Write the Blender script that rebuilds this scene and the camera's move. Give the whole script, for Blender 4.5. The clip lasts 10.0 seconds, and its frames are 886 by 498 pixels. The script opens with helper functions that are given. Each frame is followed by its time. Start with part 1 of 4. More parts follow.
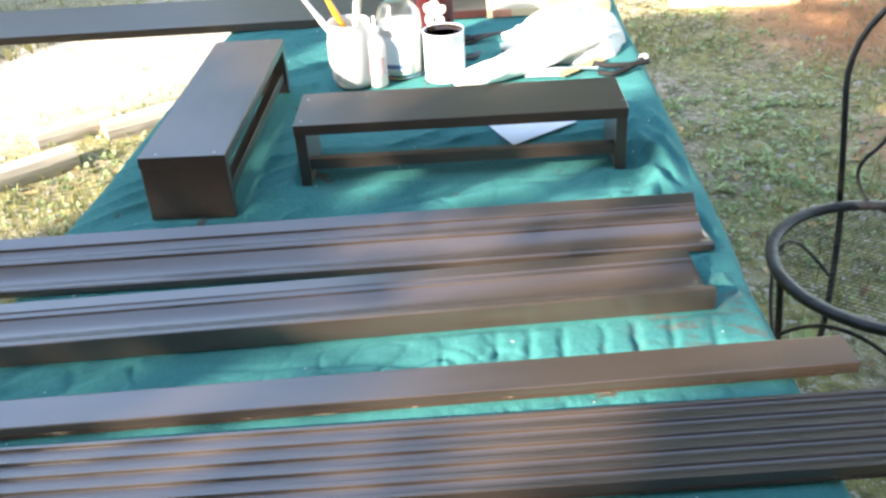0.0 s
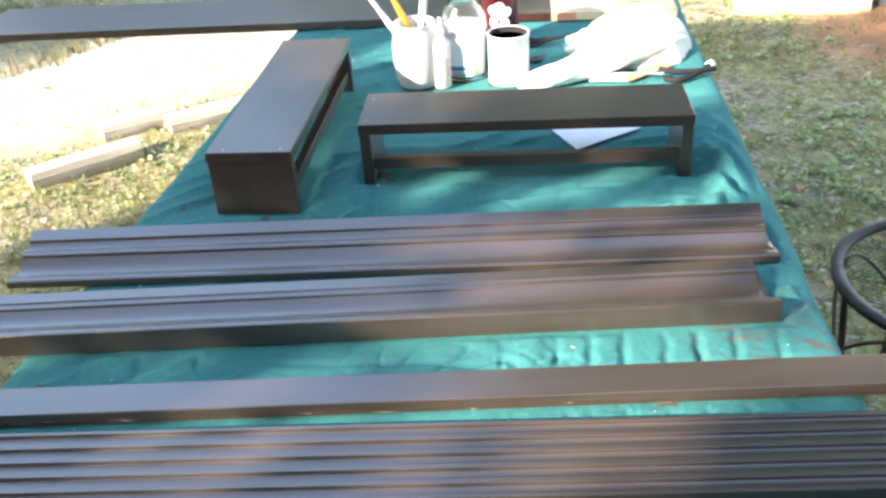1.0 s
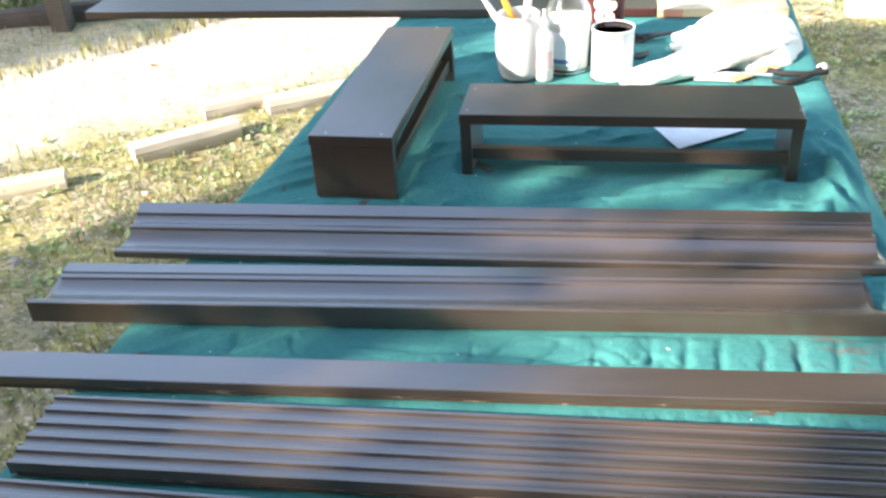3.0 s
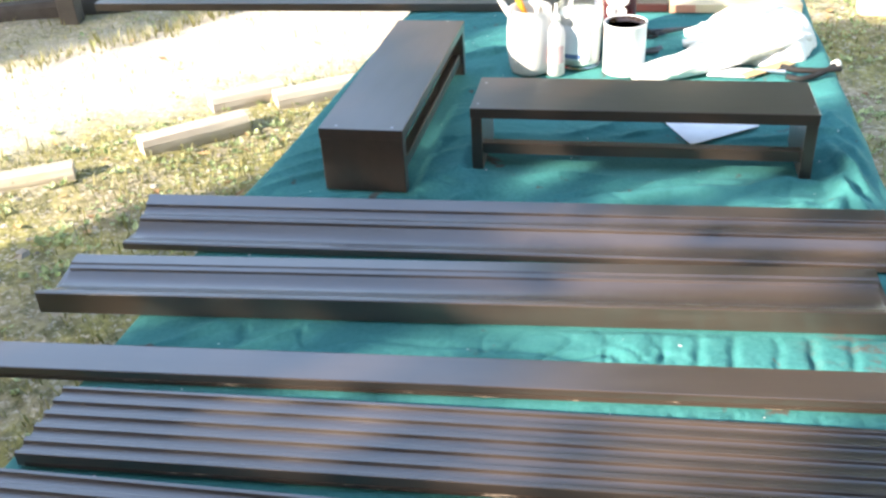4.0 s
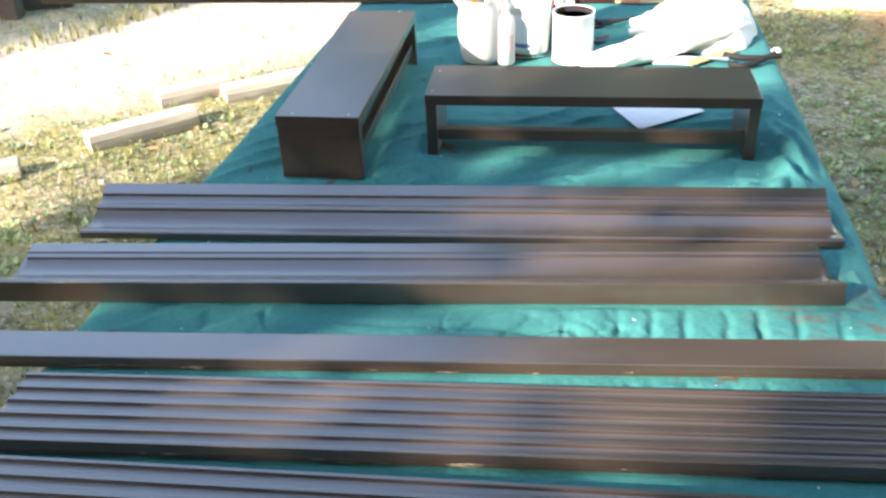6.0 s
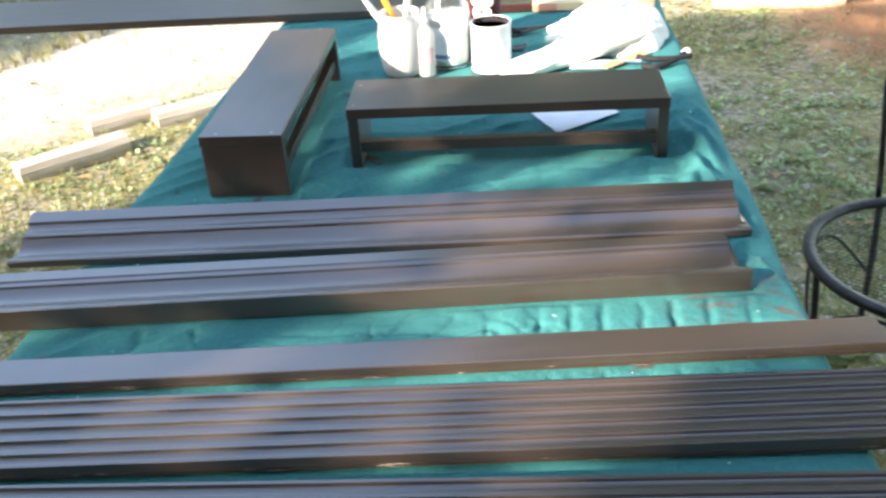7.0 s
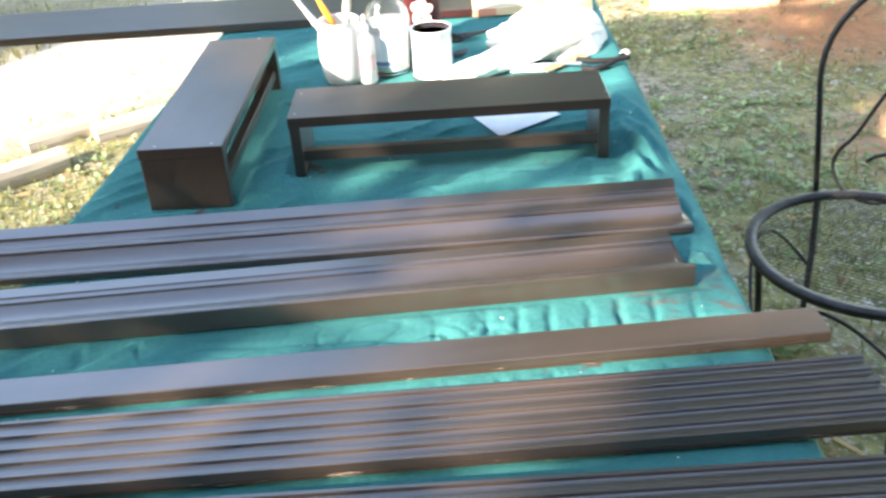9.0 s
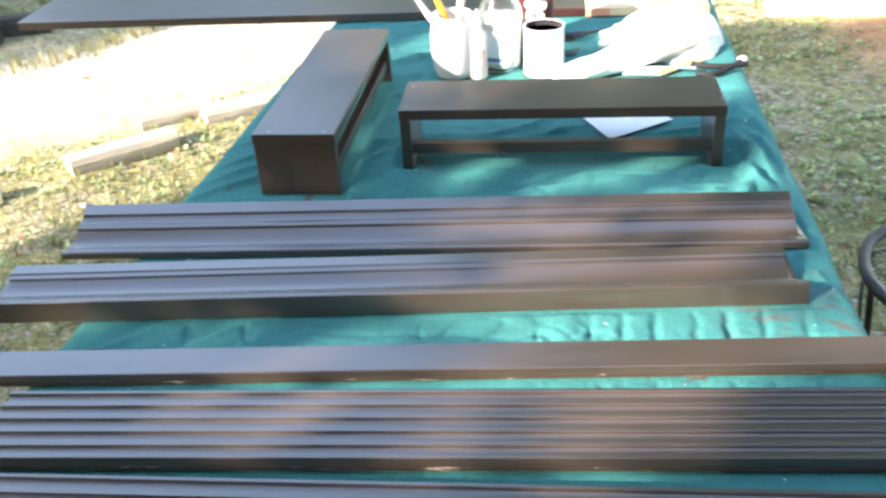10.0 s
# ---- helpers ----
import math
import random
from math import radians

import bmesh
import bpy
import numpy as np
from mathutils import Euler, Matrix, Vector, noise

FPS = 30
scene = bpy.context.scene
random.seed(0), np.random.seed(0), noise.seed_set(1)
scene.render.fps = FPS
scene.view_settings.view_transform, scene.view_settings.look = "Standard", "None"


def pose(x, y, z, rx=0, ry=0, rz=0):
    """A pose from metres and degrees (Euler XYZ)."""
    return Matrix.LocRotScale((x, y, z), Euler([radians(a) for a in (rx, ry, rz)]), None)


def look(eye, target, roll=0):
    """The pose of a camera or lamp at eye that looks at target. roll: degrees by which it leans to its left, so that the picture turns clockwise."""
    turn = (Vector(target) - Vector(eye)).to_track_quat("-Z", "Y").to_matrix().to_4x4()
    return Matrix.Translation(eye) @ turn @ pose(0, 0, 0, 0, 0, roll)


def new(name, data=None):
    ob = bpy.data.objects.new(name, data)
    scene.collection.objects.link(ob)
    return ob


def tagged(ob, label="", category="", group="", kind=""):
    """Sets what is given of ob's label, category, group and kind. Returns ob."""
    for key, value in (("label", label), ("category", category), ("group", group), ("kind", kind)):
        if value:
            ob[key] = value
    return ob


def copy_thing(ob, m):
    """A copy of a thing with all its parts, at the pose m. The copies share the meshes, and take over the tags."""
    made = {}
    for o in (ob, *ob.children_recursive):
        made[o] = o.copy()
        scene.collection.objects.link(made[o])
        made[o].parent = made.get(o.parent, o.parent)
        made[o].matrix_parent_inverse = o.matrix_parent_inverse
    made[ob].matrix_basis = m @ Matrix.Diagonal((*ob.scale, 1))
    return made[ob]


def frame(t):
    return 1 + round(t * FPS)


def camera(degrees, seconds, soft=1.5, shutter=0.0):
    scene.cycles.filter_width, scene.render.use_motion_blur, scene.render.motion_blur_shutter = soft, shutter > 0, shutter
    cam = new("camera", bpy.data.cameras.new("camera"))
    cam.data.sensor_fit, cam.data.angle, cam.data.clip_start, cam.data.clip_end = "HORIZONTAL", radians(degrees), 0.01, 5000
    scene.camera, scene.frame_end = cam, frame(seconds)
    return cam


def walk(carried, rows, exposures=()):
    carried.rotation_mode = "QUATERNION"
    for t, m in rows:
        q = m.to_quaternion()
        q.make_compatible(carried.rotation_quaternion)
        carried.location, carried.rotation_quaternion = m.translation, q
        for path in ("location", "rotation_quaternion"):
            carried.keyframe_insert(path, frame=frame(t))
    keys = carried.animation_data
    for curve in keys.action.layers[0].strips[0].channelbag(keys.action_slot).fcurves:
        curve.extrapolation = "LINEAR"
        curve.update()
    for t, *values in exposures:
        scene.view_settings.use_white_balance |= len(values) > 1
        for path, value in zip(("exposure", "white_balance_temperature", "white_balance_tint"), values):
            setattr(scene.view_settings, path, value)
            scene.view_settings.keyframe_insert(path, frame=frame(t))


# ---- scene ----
cam = camera(50.0, 10.0, soft=2.6, shutter=0.5)
PATH = [
    (0, (0.0010, 0.0040, 1.5130), (-0.0820, 1.7150, 0.4800), -4.10),
    (0.5, (-0.0010, 0.0040, 1.5150), (-0.0960, 1.7140, 0.4820), -4.10),
    (1, (-0.0150, 0.0020, 1.5160), (-0.2040, 1.7090, 0.4920), -4.10),
    (1.1, (-0.0192, 0.0010, 1.5162), (-0.2247, 1.7075, 0.4944), -4.09),
    (1.3, (-0.0278, -0.0010, 1.5165), (-0.3378, 1.6910, 0.4966), -4.05),
    (1.5, (-0.0360, -0.0030, 1.5170), (-0.3830, 1.6770, 0.4890), -3.90),
    (2, (-0.0360, -0.0030, 1.5180), (-0.3770, 1.6760, 0.4870), -3.90),
    (2.5, (-0.0360, -0.0020, 1.5170), (-0.3860, 1.6760, 0.4880), -3.90),
    (4, (-0.0440, 0.0040, 1.5090), (-0.4150, 1.6740, 0.4740), -3.60),
    (4.5, (-0.0680, 0.0360, 1.4950), (-0.4320, 1.6990, 0.4450), -3.00),
    (5, (-0.0570, 0.0250, 1.4930), (-0.4130, 1.6900, 0.4430), -3.30),
    (6.3, (-0.0520, -0.0490, 1.5160), (-0.2990, 1.6400, 0.4730), -2.60),
    (6.5, (-0.0360, -0.0570, 1.5220), (-0.3010, 1.6320, 0.4850), -3.60),
    (7, (-0.0140, -0.0660, 1.5170), (-0.1700, 1.6420, 0.4890), -4.00),
    (7.5, (-0.0140, -0.0580, 1.5190), (-0.0950, 1.6520, 0.4850), -3.60),
    (8, (-0.0020, -0.0610, 1.5120), (-0.0180, 1.6560, 0.4860), -3.80),
    (8.5, (0.0030, -0.0620, 1.5120), (0.0030, 1.6540, 0.4840), -4.10),
    (9, (-0.0070, -0.0640, 1.5120), (-0.0590, 1.6550, 0.4910), -4.10),
    (9.5, (-0.0270, -0.0630, 1.5180), (-0.1620, 1.6510, 0.4950), -3.80),
    (10, (-0.0340, -0.0610, 1.5150), (-0.2690, 1.6440, 0.4960), -3.70),
]
walk(cam, [(t, look(eye, target, roll)) for t, eye, target, roll in PATH], exposures=[(t, stops, 7300, 13) for t, stops in ((0.0, 3.27), (1.0, 3.26), (1.5, 3.30), (2.5, 3.25), (5.0, 3.20), (7.0, 3.12), (7.5, 3.12), (8.0, 3.15), (8.5, 3.34), (9.0, 3.36), (10.0, 3.41))])

# ---- light ----
SUN_UP = radians(26.0)
SUN_WAY = Vector((-0.751 * math.cos(SUN_UP), -0.660 * math.cos(SUN_UP), math.sin(SUN_UP)))
world = bpy.data.worlds.new("world")
scene.world = world
world.use_nodes = True
wn = world.node_tree.nodes
sky = wn.new("ShaderNodeTexSky")
sky.sky_type = "NISHITA"
sky.sun_disc = False
sky.sun_elevation = SUN_UP
sky.sun_rotation = math.atan2(-0.751, -0.660)
world.node_tree.links.new(sky.outputs[0], wn["Background"].inputs[0])
wn["Background"].inputs[1].default_value = 0.15
sun_data = bpy.data.lights.new("sun", "SUN")
sun_data.energy, sun_data.angle, sun_data.color = 2.3, radians(0.55), (1.0, 0.935, 0.84)
sun = new("sun", sun_data)
sun.matrix_world = look(SUN_WAY * 20, (0, 0, 0))


# ---- materials ----
class Mat:
    """A node material with short hands for noise, ramps and mixes."""

    def __init__(self, name, rough=0.6, metal=0.0, spec=0.5):
        self.m = bpy.data.materials.new(name)
        self.m.use_nodes = True
        self.t = self.m.node_tree
        self.b = self.t.nodes["Principled BSDF"]
        self.b.inputs["Roughness"].default_value = rough
        self.b.inputs["Metallic"].default_value = metal
        self.b.inputs["Specular IOR Level"].default_value = spec
        self.co = self.t.nodes.new("ShaderNodeTexCoord").outputs["Object"]

    def link(self, a, b):
        self.t.links.new(a, b)

    def noise(self, scale, detail=4.0, rough=0.55, stretch=None, dist=0.0):
        n = self.t.nodes.new("ShaderNodeTexNoise")
        n.inputs["Scale"].default_value, n.inputs["Detail"].default_value = scale, detail
        n.inputs["Roughness"].default_value, n.inputs["Distortion"].default_value = rough, dist
        src = self.co
        if stretch:
            mp = self.t.nodes.new("ShaderNodeMapping")
            mp.inputs["Scale"].default_value = stretch
            self.link(src, mp.inputs[0])
            src = mp.outputs[0]
        self.link(src, n.inputs["Vector"])
        return n.outputs[0]

    def ramp(self, fac, stops):
        r = self.t.nodes.new("ShaderNodeValToRGB")
        while len(r.color_ramp.elements) < len(stops):
            r.color_ramp.elements.new(0.5)
        for e, (p, c) in zip(r.color_ramp.elements, stops):
            e.position = p
            e.color = (*c, 1) if len(c) == 3 else c
        self.link(fac, r.inputs[0])
        return r.outputs[0]

    def mix(self, fac, a, b):
        x = self.t.nodes.new("ShaderNodeMix")
        x.data_type = "RGBA"
        for s, v in ((0, fac), (6, a), (7, b)):
            if isinstance(v, (tuple, float, int)):
                x.inputs[s].default_value = (*v, 1) if isinstance(v, tuple) else v
            else:
                self.link(v, x.inputs[s])
        return x.outputs[2]

    def base(self, out):
        if isinstance(out, tuple):
            self.b.inputs["Base Color"].default_value = (*out, 1)
        else:
            self.link(out, self.b.inputs["Base Color"])
        return self

    def gloss(self, fac, lo, hi):
        r = self.t.nodes.new("ShaderNodeMapRange")
        r.inputs[3].default_value, r.inputs[4].default_value = lo, hi
        self.link(fac, r.inputs[0])
        self.link(r.outputs[0], self.b.inputs["Roughness"])
        return self

    def bump(self, fac, strength, dist=0.01):
        n = self.t.nodes.new("ShaderNodeBump")
        n.inputs["Strength"].default_value, n.inputs["Distance"].default_value = strength, dist
        self.link(fac, n.inputs["Height"])
        if self.b.inputs["Normal"].is_linked:
            self.link(self.b.inputs["Normal"].links[0].from_socket, n.inputs["Normal"])
        self.link(n.outputs[0], self.b.inputs["Normal"])
        return self

    def rand(self):
        return self.t.nodes.new("ShaderNodeObjectInfo").outputs["Random"]

    def island(self):
        return self.t.nodes.new("ShaderNodeNewGeometry").outputs["Random Per Island"]


def brown_paint(name, sheen, coat, streaks):
    k = Mat(name, 0.45, spec=0.35 * coat)
    k.b.inputs["Coat Weight"].default_value, k.b.inputs["Coat Roughness"].default_value = coat, 0.28
    k.b.inputs["Coat IOR"].default_value = sheen
    big, fine = k.noise(6, 3), k.noise(60, 5, stretch=(0.12, 1, 1))
    c = k.ramp(big, [(0.3, (0.037, 0.0243, 0.0172)), (0.7, (0.046, 0.0312, 0.0228))])
    k.base(k.mix(k.ramp(fine, [(0.35, (0, 0, 0)), (0.75, (1, 1, 1))]), c, (0.053, 0.0365, 0.0275)))
    k.gloss(k.noise(14, 4, stretch=(0.3, 1, 1)), 0.38, 0.56)
    k.bump(k.noise(220, 3, stretch=(0.06, 1, 1)), streaks, 0.002)
    k.bump(k.noise(30, 2), 0.05, 0.004)
    return k.m


def chipped_edge():
    k = Mat("brown_paint_chipped", 0.5)
    n = k.noise(150, 4, 0.7, stretch=(0.10, 1, 1.4))
    k.base(k.mix(k.ramp(n, [(0.605, (0, 0, 0)), (0.655, (1, 1, 1))]), (0.046, 0.030, 0.022), (0.44, 0.34, 0.26)))
    k.bump(n, 0.3, 0.002)
    return k.m


def cloth_teal():
    k = Mat("teal_cloth", 0.9, spec=0.15)
    c = k.ramp(k.noise(3.2, 4), [(0.3, (0.022, 0.138, 0.134)), (0.7, (0.036, 0.182, 0.177))])
    c = k.mix(k.ramp(k.noise(140, 3), [(0.3, (0, 0, 0)), (0.8, (1, 1, 1))]), c, (0.050, 0.203, 0.198))
    # old paint and rust-brown smears
    s = k.ramp(k.noise(17, 4, 0.6, dist=0.6), [(0.655, (0, 0, 0)), (0.70, (0.8, 0.8, 0.8))])
    c = k.mix(s, c, (0.09, 0.055, 0.042))
    # a reddish-brown smear where a board's end was dragged
    near = k.t.nodes.new("ShaderNodeVectorMath")
    near.operation = "DISTANCE"
    near.inputs[1].default_value = (0.30, 1.035, 0.75)
    k.link(k.co, near.inputs[0])
    spot = k.ramp(near.outputs["Value"], [(0.03, (1, 1, 1)), (0.13, (0, 0, 0))])
    drag = k.ramp(k.noise(38, 5, 0.7, stretch=(0.45, 1, 1)), [(0.50, (0, 0, 0)), (0.60, (0.8, 0.8, 0.8))])
    both = k.t.nodes.new("ShaderNodeMath")
    both.operation = "MULTIPLY"
    k.link(spot, both.inputs[0])
    k.link(drag, both.inputs[1])
    c = k.mix(both.outputs[0], c, (0.13, 0.075, 0.058))
    w = k.ramp(k.noise(95, 1, 0.4), [(0.80, (0, 0, 0)), (0.81, (1, 1, 1))])
    k.base(k.mix(w, c, (0.55, 0.6, 0.58)))
    k.bump(k.noise(900, 2), 0.25, 0.001)
    k.bump(k.noise(22, 4, 0.6, stretch=(1, 0.6, 1)), 0.35, 0.01)
    return k.m


def ground_mat():
    k = Mat("ground_soil_moss", 0.95, spec=0.2)
    soil = k.ramp(k.noise(3.0, 6, 0.65), [(0.3, (0.18, 0.150, 0.100)), (0.55, (0.28, 0.242, 0.175)), (0.75, (0.38, 0.340, 0.270))])
    moss = k.ramp(k.noise(18, 4, 0.6), [(0.3, (0.130, 0.124, 0.042)), (0.7, (0.320, 0.295, 0.100))])
    c = k.mix(k.ramp(k.noise(2.1, 6, 0.6, dist=0.4), [(0.33, (0, 0, 0)), (0.52, (0.88, 0.88, 0.88))]), soil, moss)
    grit = k.ramp(k.noise(48, 4, 0.7), [(0.53, (0, 0, 0)), (0.64, (0.85, 0.85, 0.85))])
    c = k.mix(k.ramp(k.noise(26, 4, 0.65), [(0.36, (0.60, 0.60, 0.60)), (0.50, (0, 0, 0))]), c, (0.085, 0.072, 0.036))
    c = k.mix(k.ramp(k.noise(13, 5, 0.7, dist=0.5), [(0.40, (0.65, 0.65, 0.65)), (0.50, (0, 0, 0))]), c, (0.075, 0.078, 0.032))
    c = k.mix(grit, c, (0.42, 0.385, 0.33))
    # a dry pale strip running diagonally past the timbers, its sun brightness painted in
    sep = k.t.nodes.new("ShaderNodeVectorMath")
    sep.operation = "DOT_PRODUCT"
    sep.inputs[1].default_value = (-0.660, 0.751, 0)
    k.link(k.co, sep.inputs[0])
    add = k.t.nodes.new("ShaderNodeMath")
    add.operation = "MULTIPLY_ADD"
    k.link(k.noise(2.6, 4), add.inputs[0])
    add.inputs[1].default_value = 0.09
    wide = k.t.nodes.new("ShaderNodeMath")
    wide.operation = "MULTIPLY_ADD"
    k.link(sep.outputs["Value"], wide.inputs[0])
    wide.inputs[1].default_value, wide.inputs[2].default_value = 0.1, 0.0
    k.link(wide.outputs[0], add.inputs[2])
    sunlit_strip_mask = k.ramp(add.outputs[0], [(0.41, (0, 0, 0)), (0.45, (0.9, 0.9, 0.9)), (0.535, (0.9, 0.9, 0.9)), (0.575, (0.25, 0.25, 0.25))])
    sunlit_soil = k.ramp(k.noise(24, 5, 0.6), [(0.3, (0.36, 0.32, 0.26)), (0.7, (0.50, 0.46, 0.39))])
    c = k.mix(sunlit_strip_mask, c, sunlit_soil)
    # orange earth under the fallen needles
    near = k.t.nodes.new("ShaderNodeVectorMath")
    near.operation = "DISTANCE"
    near.inputs[1].default_value = (1.75, 4.35, 0)
    k.link(k.co, near.inputs[0])
    other = k.t.nodes.new("ShaderNodeVectorMath")
    other.operation = "DISTANCE"
    other.inputs[1].default_value = (1.80, 3.05, 0)
    k.link(k.co, other.inputs[0])
    least = k.t.nodes.new("ShaderNodeMath")
    least.operation = "MINIMUM"
    k.link(near.outputs["Value"], least.inputs[0])
    k.link(other.outputs["Value"], least.inputs[1])
    ragged = k.t.nodes.new("ShaderNodeMath")
    ragged.operation = "MULTIPLY_ADD"
    k.link(k.noise(5, 4), ragged.inputs[0])
    ragged.inputs[1].default_value = 0.5
    k.link(least.outputs[0], ragged.inputs[2])
    c = k.mix(k.ramp(ragged.outputs[0], [(0.50, (0.8, 0.8, 0.8)), (0.80, (0, 0, 0))]), c, (0.50, 0.285, 0.175))
    k.base(c)
    k.bump(k.noise(9, 6, 0.7), 0.5, 0.05)
    k.bump(k.noise(110, 3), 0.5, 0.012)
    return k.m


def simple(name, colour, rough=0.5, metal=0.0, vary=0.25, scale=20, bump=0.1, spec=0.5, stretch=None, island=False):
    k = Mat(name, rough, metal, spec)
    lo = tuple(v * (1 - vary) for v in colour)
    hi = tuple(min(1, v * (1 + vary)) for v in colour)
    k.base(k.ramp(k.island() if island else k.noise(scale, 4, stretch=stretch), [(0.25, lo), (0.75, hi)]))
    k.gloss(k.noise(scale * 1.7, 3), max(0.03, rough - 0.1), min(1, rough + 0.1))
    if bump:
        k.bump(k.noise(scale * 3, 4, stretch=stretch), bump, 0.004)
    return k.m


def weathered_wood():
    k = Mat("weathered_timber", 0.85, spec=0.2)
    c = k.ramp(k.noise(9, 5, 0.65, stretch=(0.15, 1, 1)), [(0.3, (0.26, 0.225, 0.185)), (0.7, (0.48, 0.43, 0.37))])
    k.base(k.mix(k.ramp(k.noise(3, 3), [(0.5, (0, 0, 0)), (0.7, (0.5, 0.5, 0.5))]), c, (0.33, 0.31, 0.22)))
    k.bump(k.noise(40, 4, stretch=(0.08, 1, 1)), 0.6, 0.01)
    return k.m


def glass(name, colour, rough=0.05):
    k = Mat(name, rough)
    k.base(colour)
    k.b.inputs["Transmission Weight"].default_value = 1.0
    k.b.inputs["IOR"].default_value = 1.45
    return k.m


def leaf_mat(name, dark, light, through_light=0.25):
    k = Mat(name, 0.55, spec=0.35)
    c = k.ramp(k.island(), [(0.0, dark), (1.0, light)])
    k.base(c)
    tr = k.t.nodes.new("ShaderNodeBsdfTranslucent")
    k.link(c, tr.inputs[0])
    mx = k.t.nodes.new("ShaderNodeMixShader")
    mx.inputs[0].default_value = through_light
    k.link(k.b.outputs[0], mx.inputs[1])
    k.link(tr.outputs[0], mx.inputs[2])
    k.link(mx.outputs[0], k.t.nodes["Material Output"].inputs[0])
    return k.m


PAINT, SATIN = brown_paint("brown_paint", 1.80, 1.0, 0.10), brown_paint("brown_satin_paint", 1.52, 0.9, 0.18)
CHIP, TEAL, SOIL = chipped_edge(), cloth_teal(), ground_mat()
TIMBER = weathered_wood()
IRON = simple("black_iron", (0.034, 0.034, 0.036), 0.5, 0.5, 0.45, 40, 0.3)
REDEDGE = simple("dark_red_wood", (0.034, 0.007, 0.006), 0.45, 0, 0.3, 25, 0.1)
PINKWOOD = simple("salmon_pink_wood", (0.52, 0.25, 0.17), 0.7, 0, 0.12, 20, 0.1, 0.3)
RAW = simple("raw_pine", (0.62, 0.50, 0.33), 0.7, 0, 0.15, 6, 0.15, 0.3, (0.1, 1, 1))
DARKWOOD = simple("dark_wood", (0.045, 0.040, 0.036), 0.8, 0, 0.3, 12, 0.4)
PAPER = simple("white_paper", (0.74, 0.77, 0.82), 0.8, 0, 0.06, 30, 0.05, 0.2)
RAGWHITE = simple("white_cotton", (0.78, 0.77, 0.72), 0.95, 0, 0.10, 22, 0.35, 0.1)

def milky(name, colour, share):
    """Thin plastic that lets some of the light through."""
    k = Mat(name, 0.35)
    k.base(k.ramp(k.noise(10, 4), [(0.25, tuple(v * 0.95 for v in colour)), (0.75, colour)]))
    tr, mx = k.t.nodes.new("ShaderNodeBsdfTranslucent"), k.t.nodes.new("ShaderNodeMixShader")
    tr.inputs[0].default_value = (*colour, 1)
    mx.inputs[0].default_value = share
    k.link(k.b.outputs[0], mx.inputs[1])
    k.link(tr.outputs[0], mx.inputs[2])
    k.link(mx.outputs[0], k.t.nodes["Material Output"].inputs[0])
    return k.m


PLASTIC = milky("milky_plastic", (0.80, 0.80, 0.80), 0.45)
TIN = simple("spattered_white_tin", (0.66, 0.69, 0.70), 0.4, 0.0, 0.12, 30, 0.05)
WETPAINT = simple("wet_brown_paint", (0.020, 0.013, 0.010), 0.12, 0, 0.2, 8, 0.05)
REDTIN = simple("dark_red_enamel", (0.075, 0.008, 0.010), 0.3, 0, 0.2, 12, 0.03)
ORANGE = simple("amber_lacquer", (0.72, 0.30, 0.03), 0.35, 0, 0.2, 20, 0.05)
FERRULE = simple("dull_ferrule", (0.33, 0.31, 0.28), 0.35, 0.9, 0.2, 30, 0.05)
STICK = simple("stick_wood", (0.40, 0.29, 0.15), 0.7, 0, 0.2, 12, 0.15, 0.3)
WHITEWOOD = simple("white_handle", (0.80, 0.79, 0.76), 0.5, 0, 0.05, 12, 0.05)
BLUE = simple("blue_ink", (0.10, 0.16, 0.34), 0.5, 0, 0.1, 20, 0)
PINK = simple("faded_pink_ink", (0.58, 0.40, 0.42), 0.5, 0, 0.15, 20, 0)
BLACKGRIP = simple("black_rubber", (0.016, 0.016, 0.017), 0.75, 0, 0.2, 40, 0.15, 0.25)
STEEL = simple("worn_steel", (0.45, 0.45, 0.45), 0.32, 1.0, 0.15, 40, 0.08)
GLASS = glass("clear_glass", (0.93, 0.96, 0.95))
def crease(m, scale, strength, dist):
    """Adds wider folds to a cloth material."""
    t = m.node_tree
    b = t.nodes["Principled BSDF"]
    n, u = t.nodes.new("ShaderNodeTexNoise"), t.nodes.new("ShaderNodeBump")
    n.inputs["Scale"].default_value, n.inputs["Detail"].default_value, n.inputs["Distortion"].default_value = scale, 3, 1.2
    u.inputs["Strength"].default_value, u.inputs["Distance"].default_value = strength, dist
    t.links.new(t.nodes["Texture Coordinate"].outputs["Object"], n.inputs["Vector"])
    t.links.new(n.outputs[0], u.inputs["Height"])
    t.links.new(b.inputs["Normal"].links[0].from_socket, u.inputs["Normal"])
    t.links.new(u.outputs[0], b.inputs["Normal"])


crease(RAGWHITE, 24, 0.5, 0.012)
LEAF = leaf_mat("tree_leaf", (0.026, 0.055, 0.013), (0.060, 0.100, 0.024))
WEED = leaf_mat("weed_leaf", (0.21, 0.290, 0.125), (0.42, 0.490, 0.280), 0.4)
GRASS = leaf_mat("grass_blade", (0.110, 0.120, 0.040), (0.29, 0.265, 0.110), 0.25)
LITTER = leaf_mat("dry_leaf", (0.16, 0.085, 0.04), (0.50, 0.34, 0.16), 0.15)
STONE = simple("pale_stone", (0.36, 0.33, 0.29), 0.9, 0, 0.25, 0.5, 0.3, 0.2, island=True)
STRAW = simple("orange_pine_straw", (0.46, 0.24, 0.12), 0.9, 0, 0.2, 0.5, 0.0, 0.2, island=True)
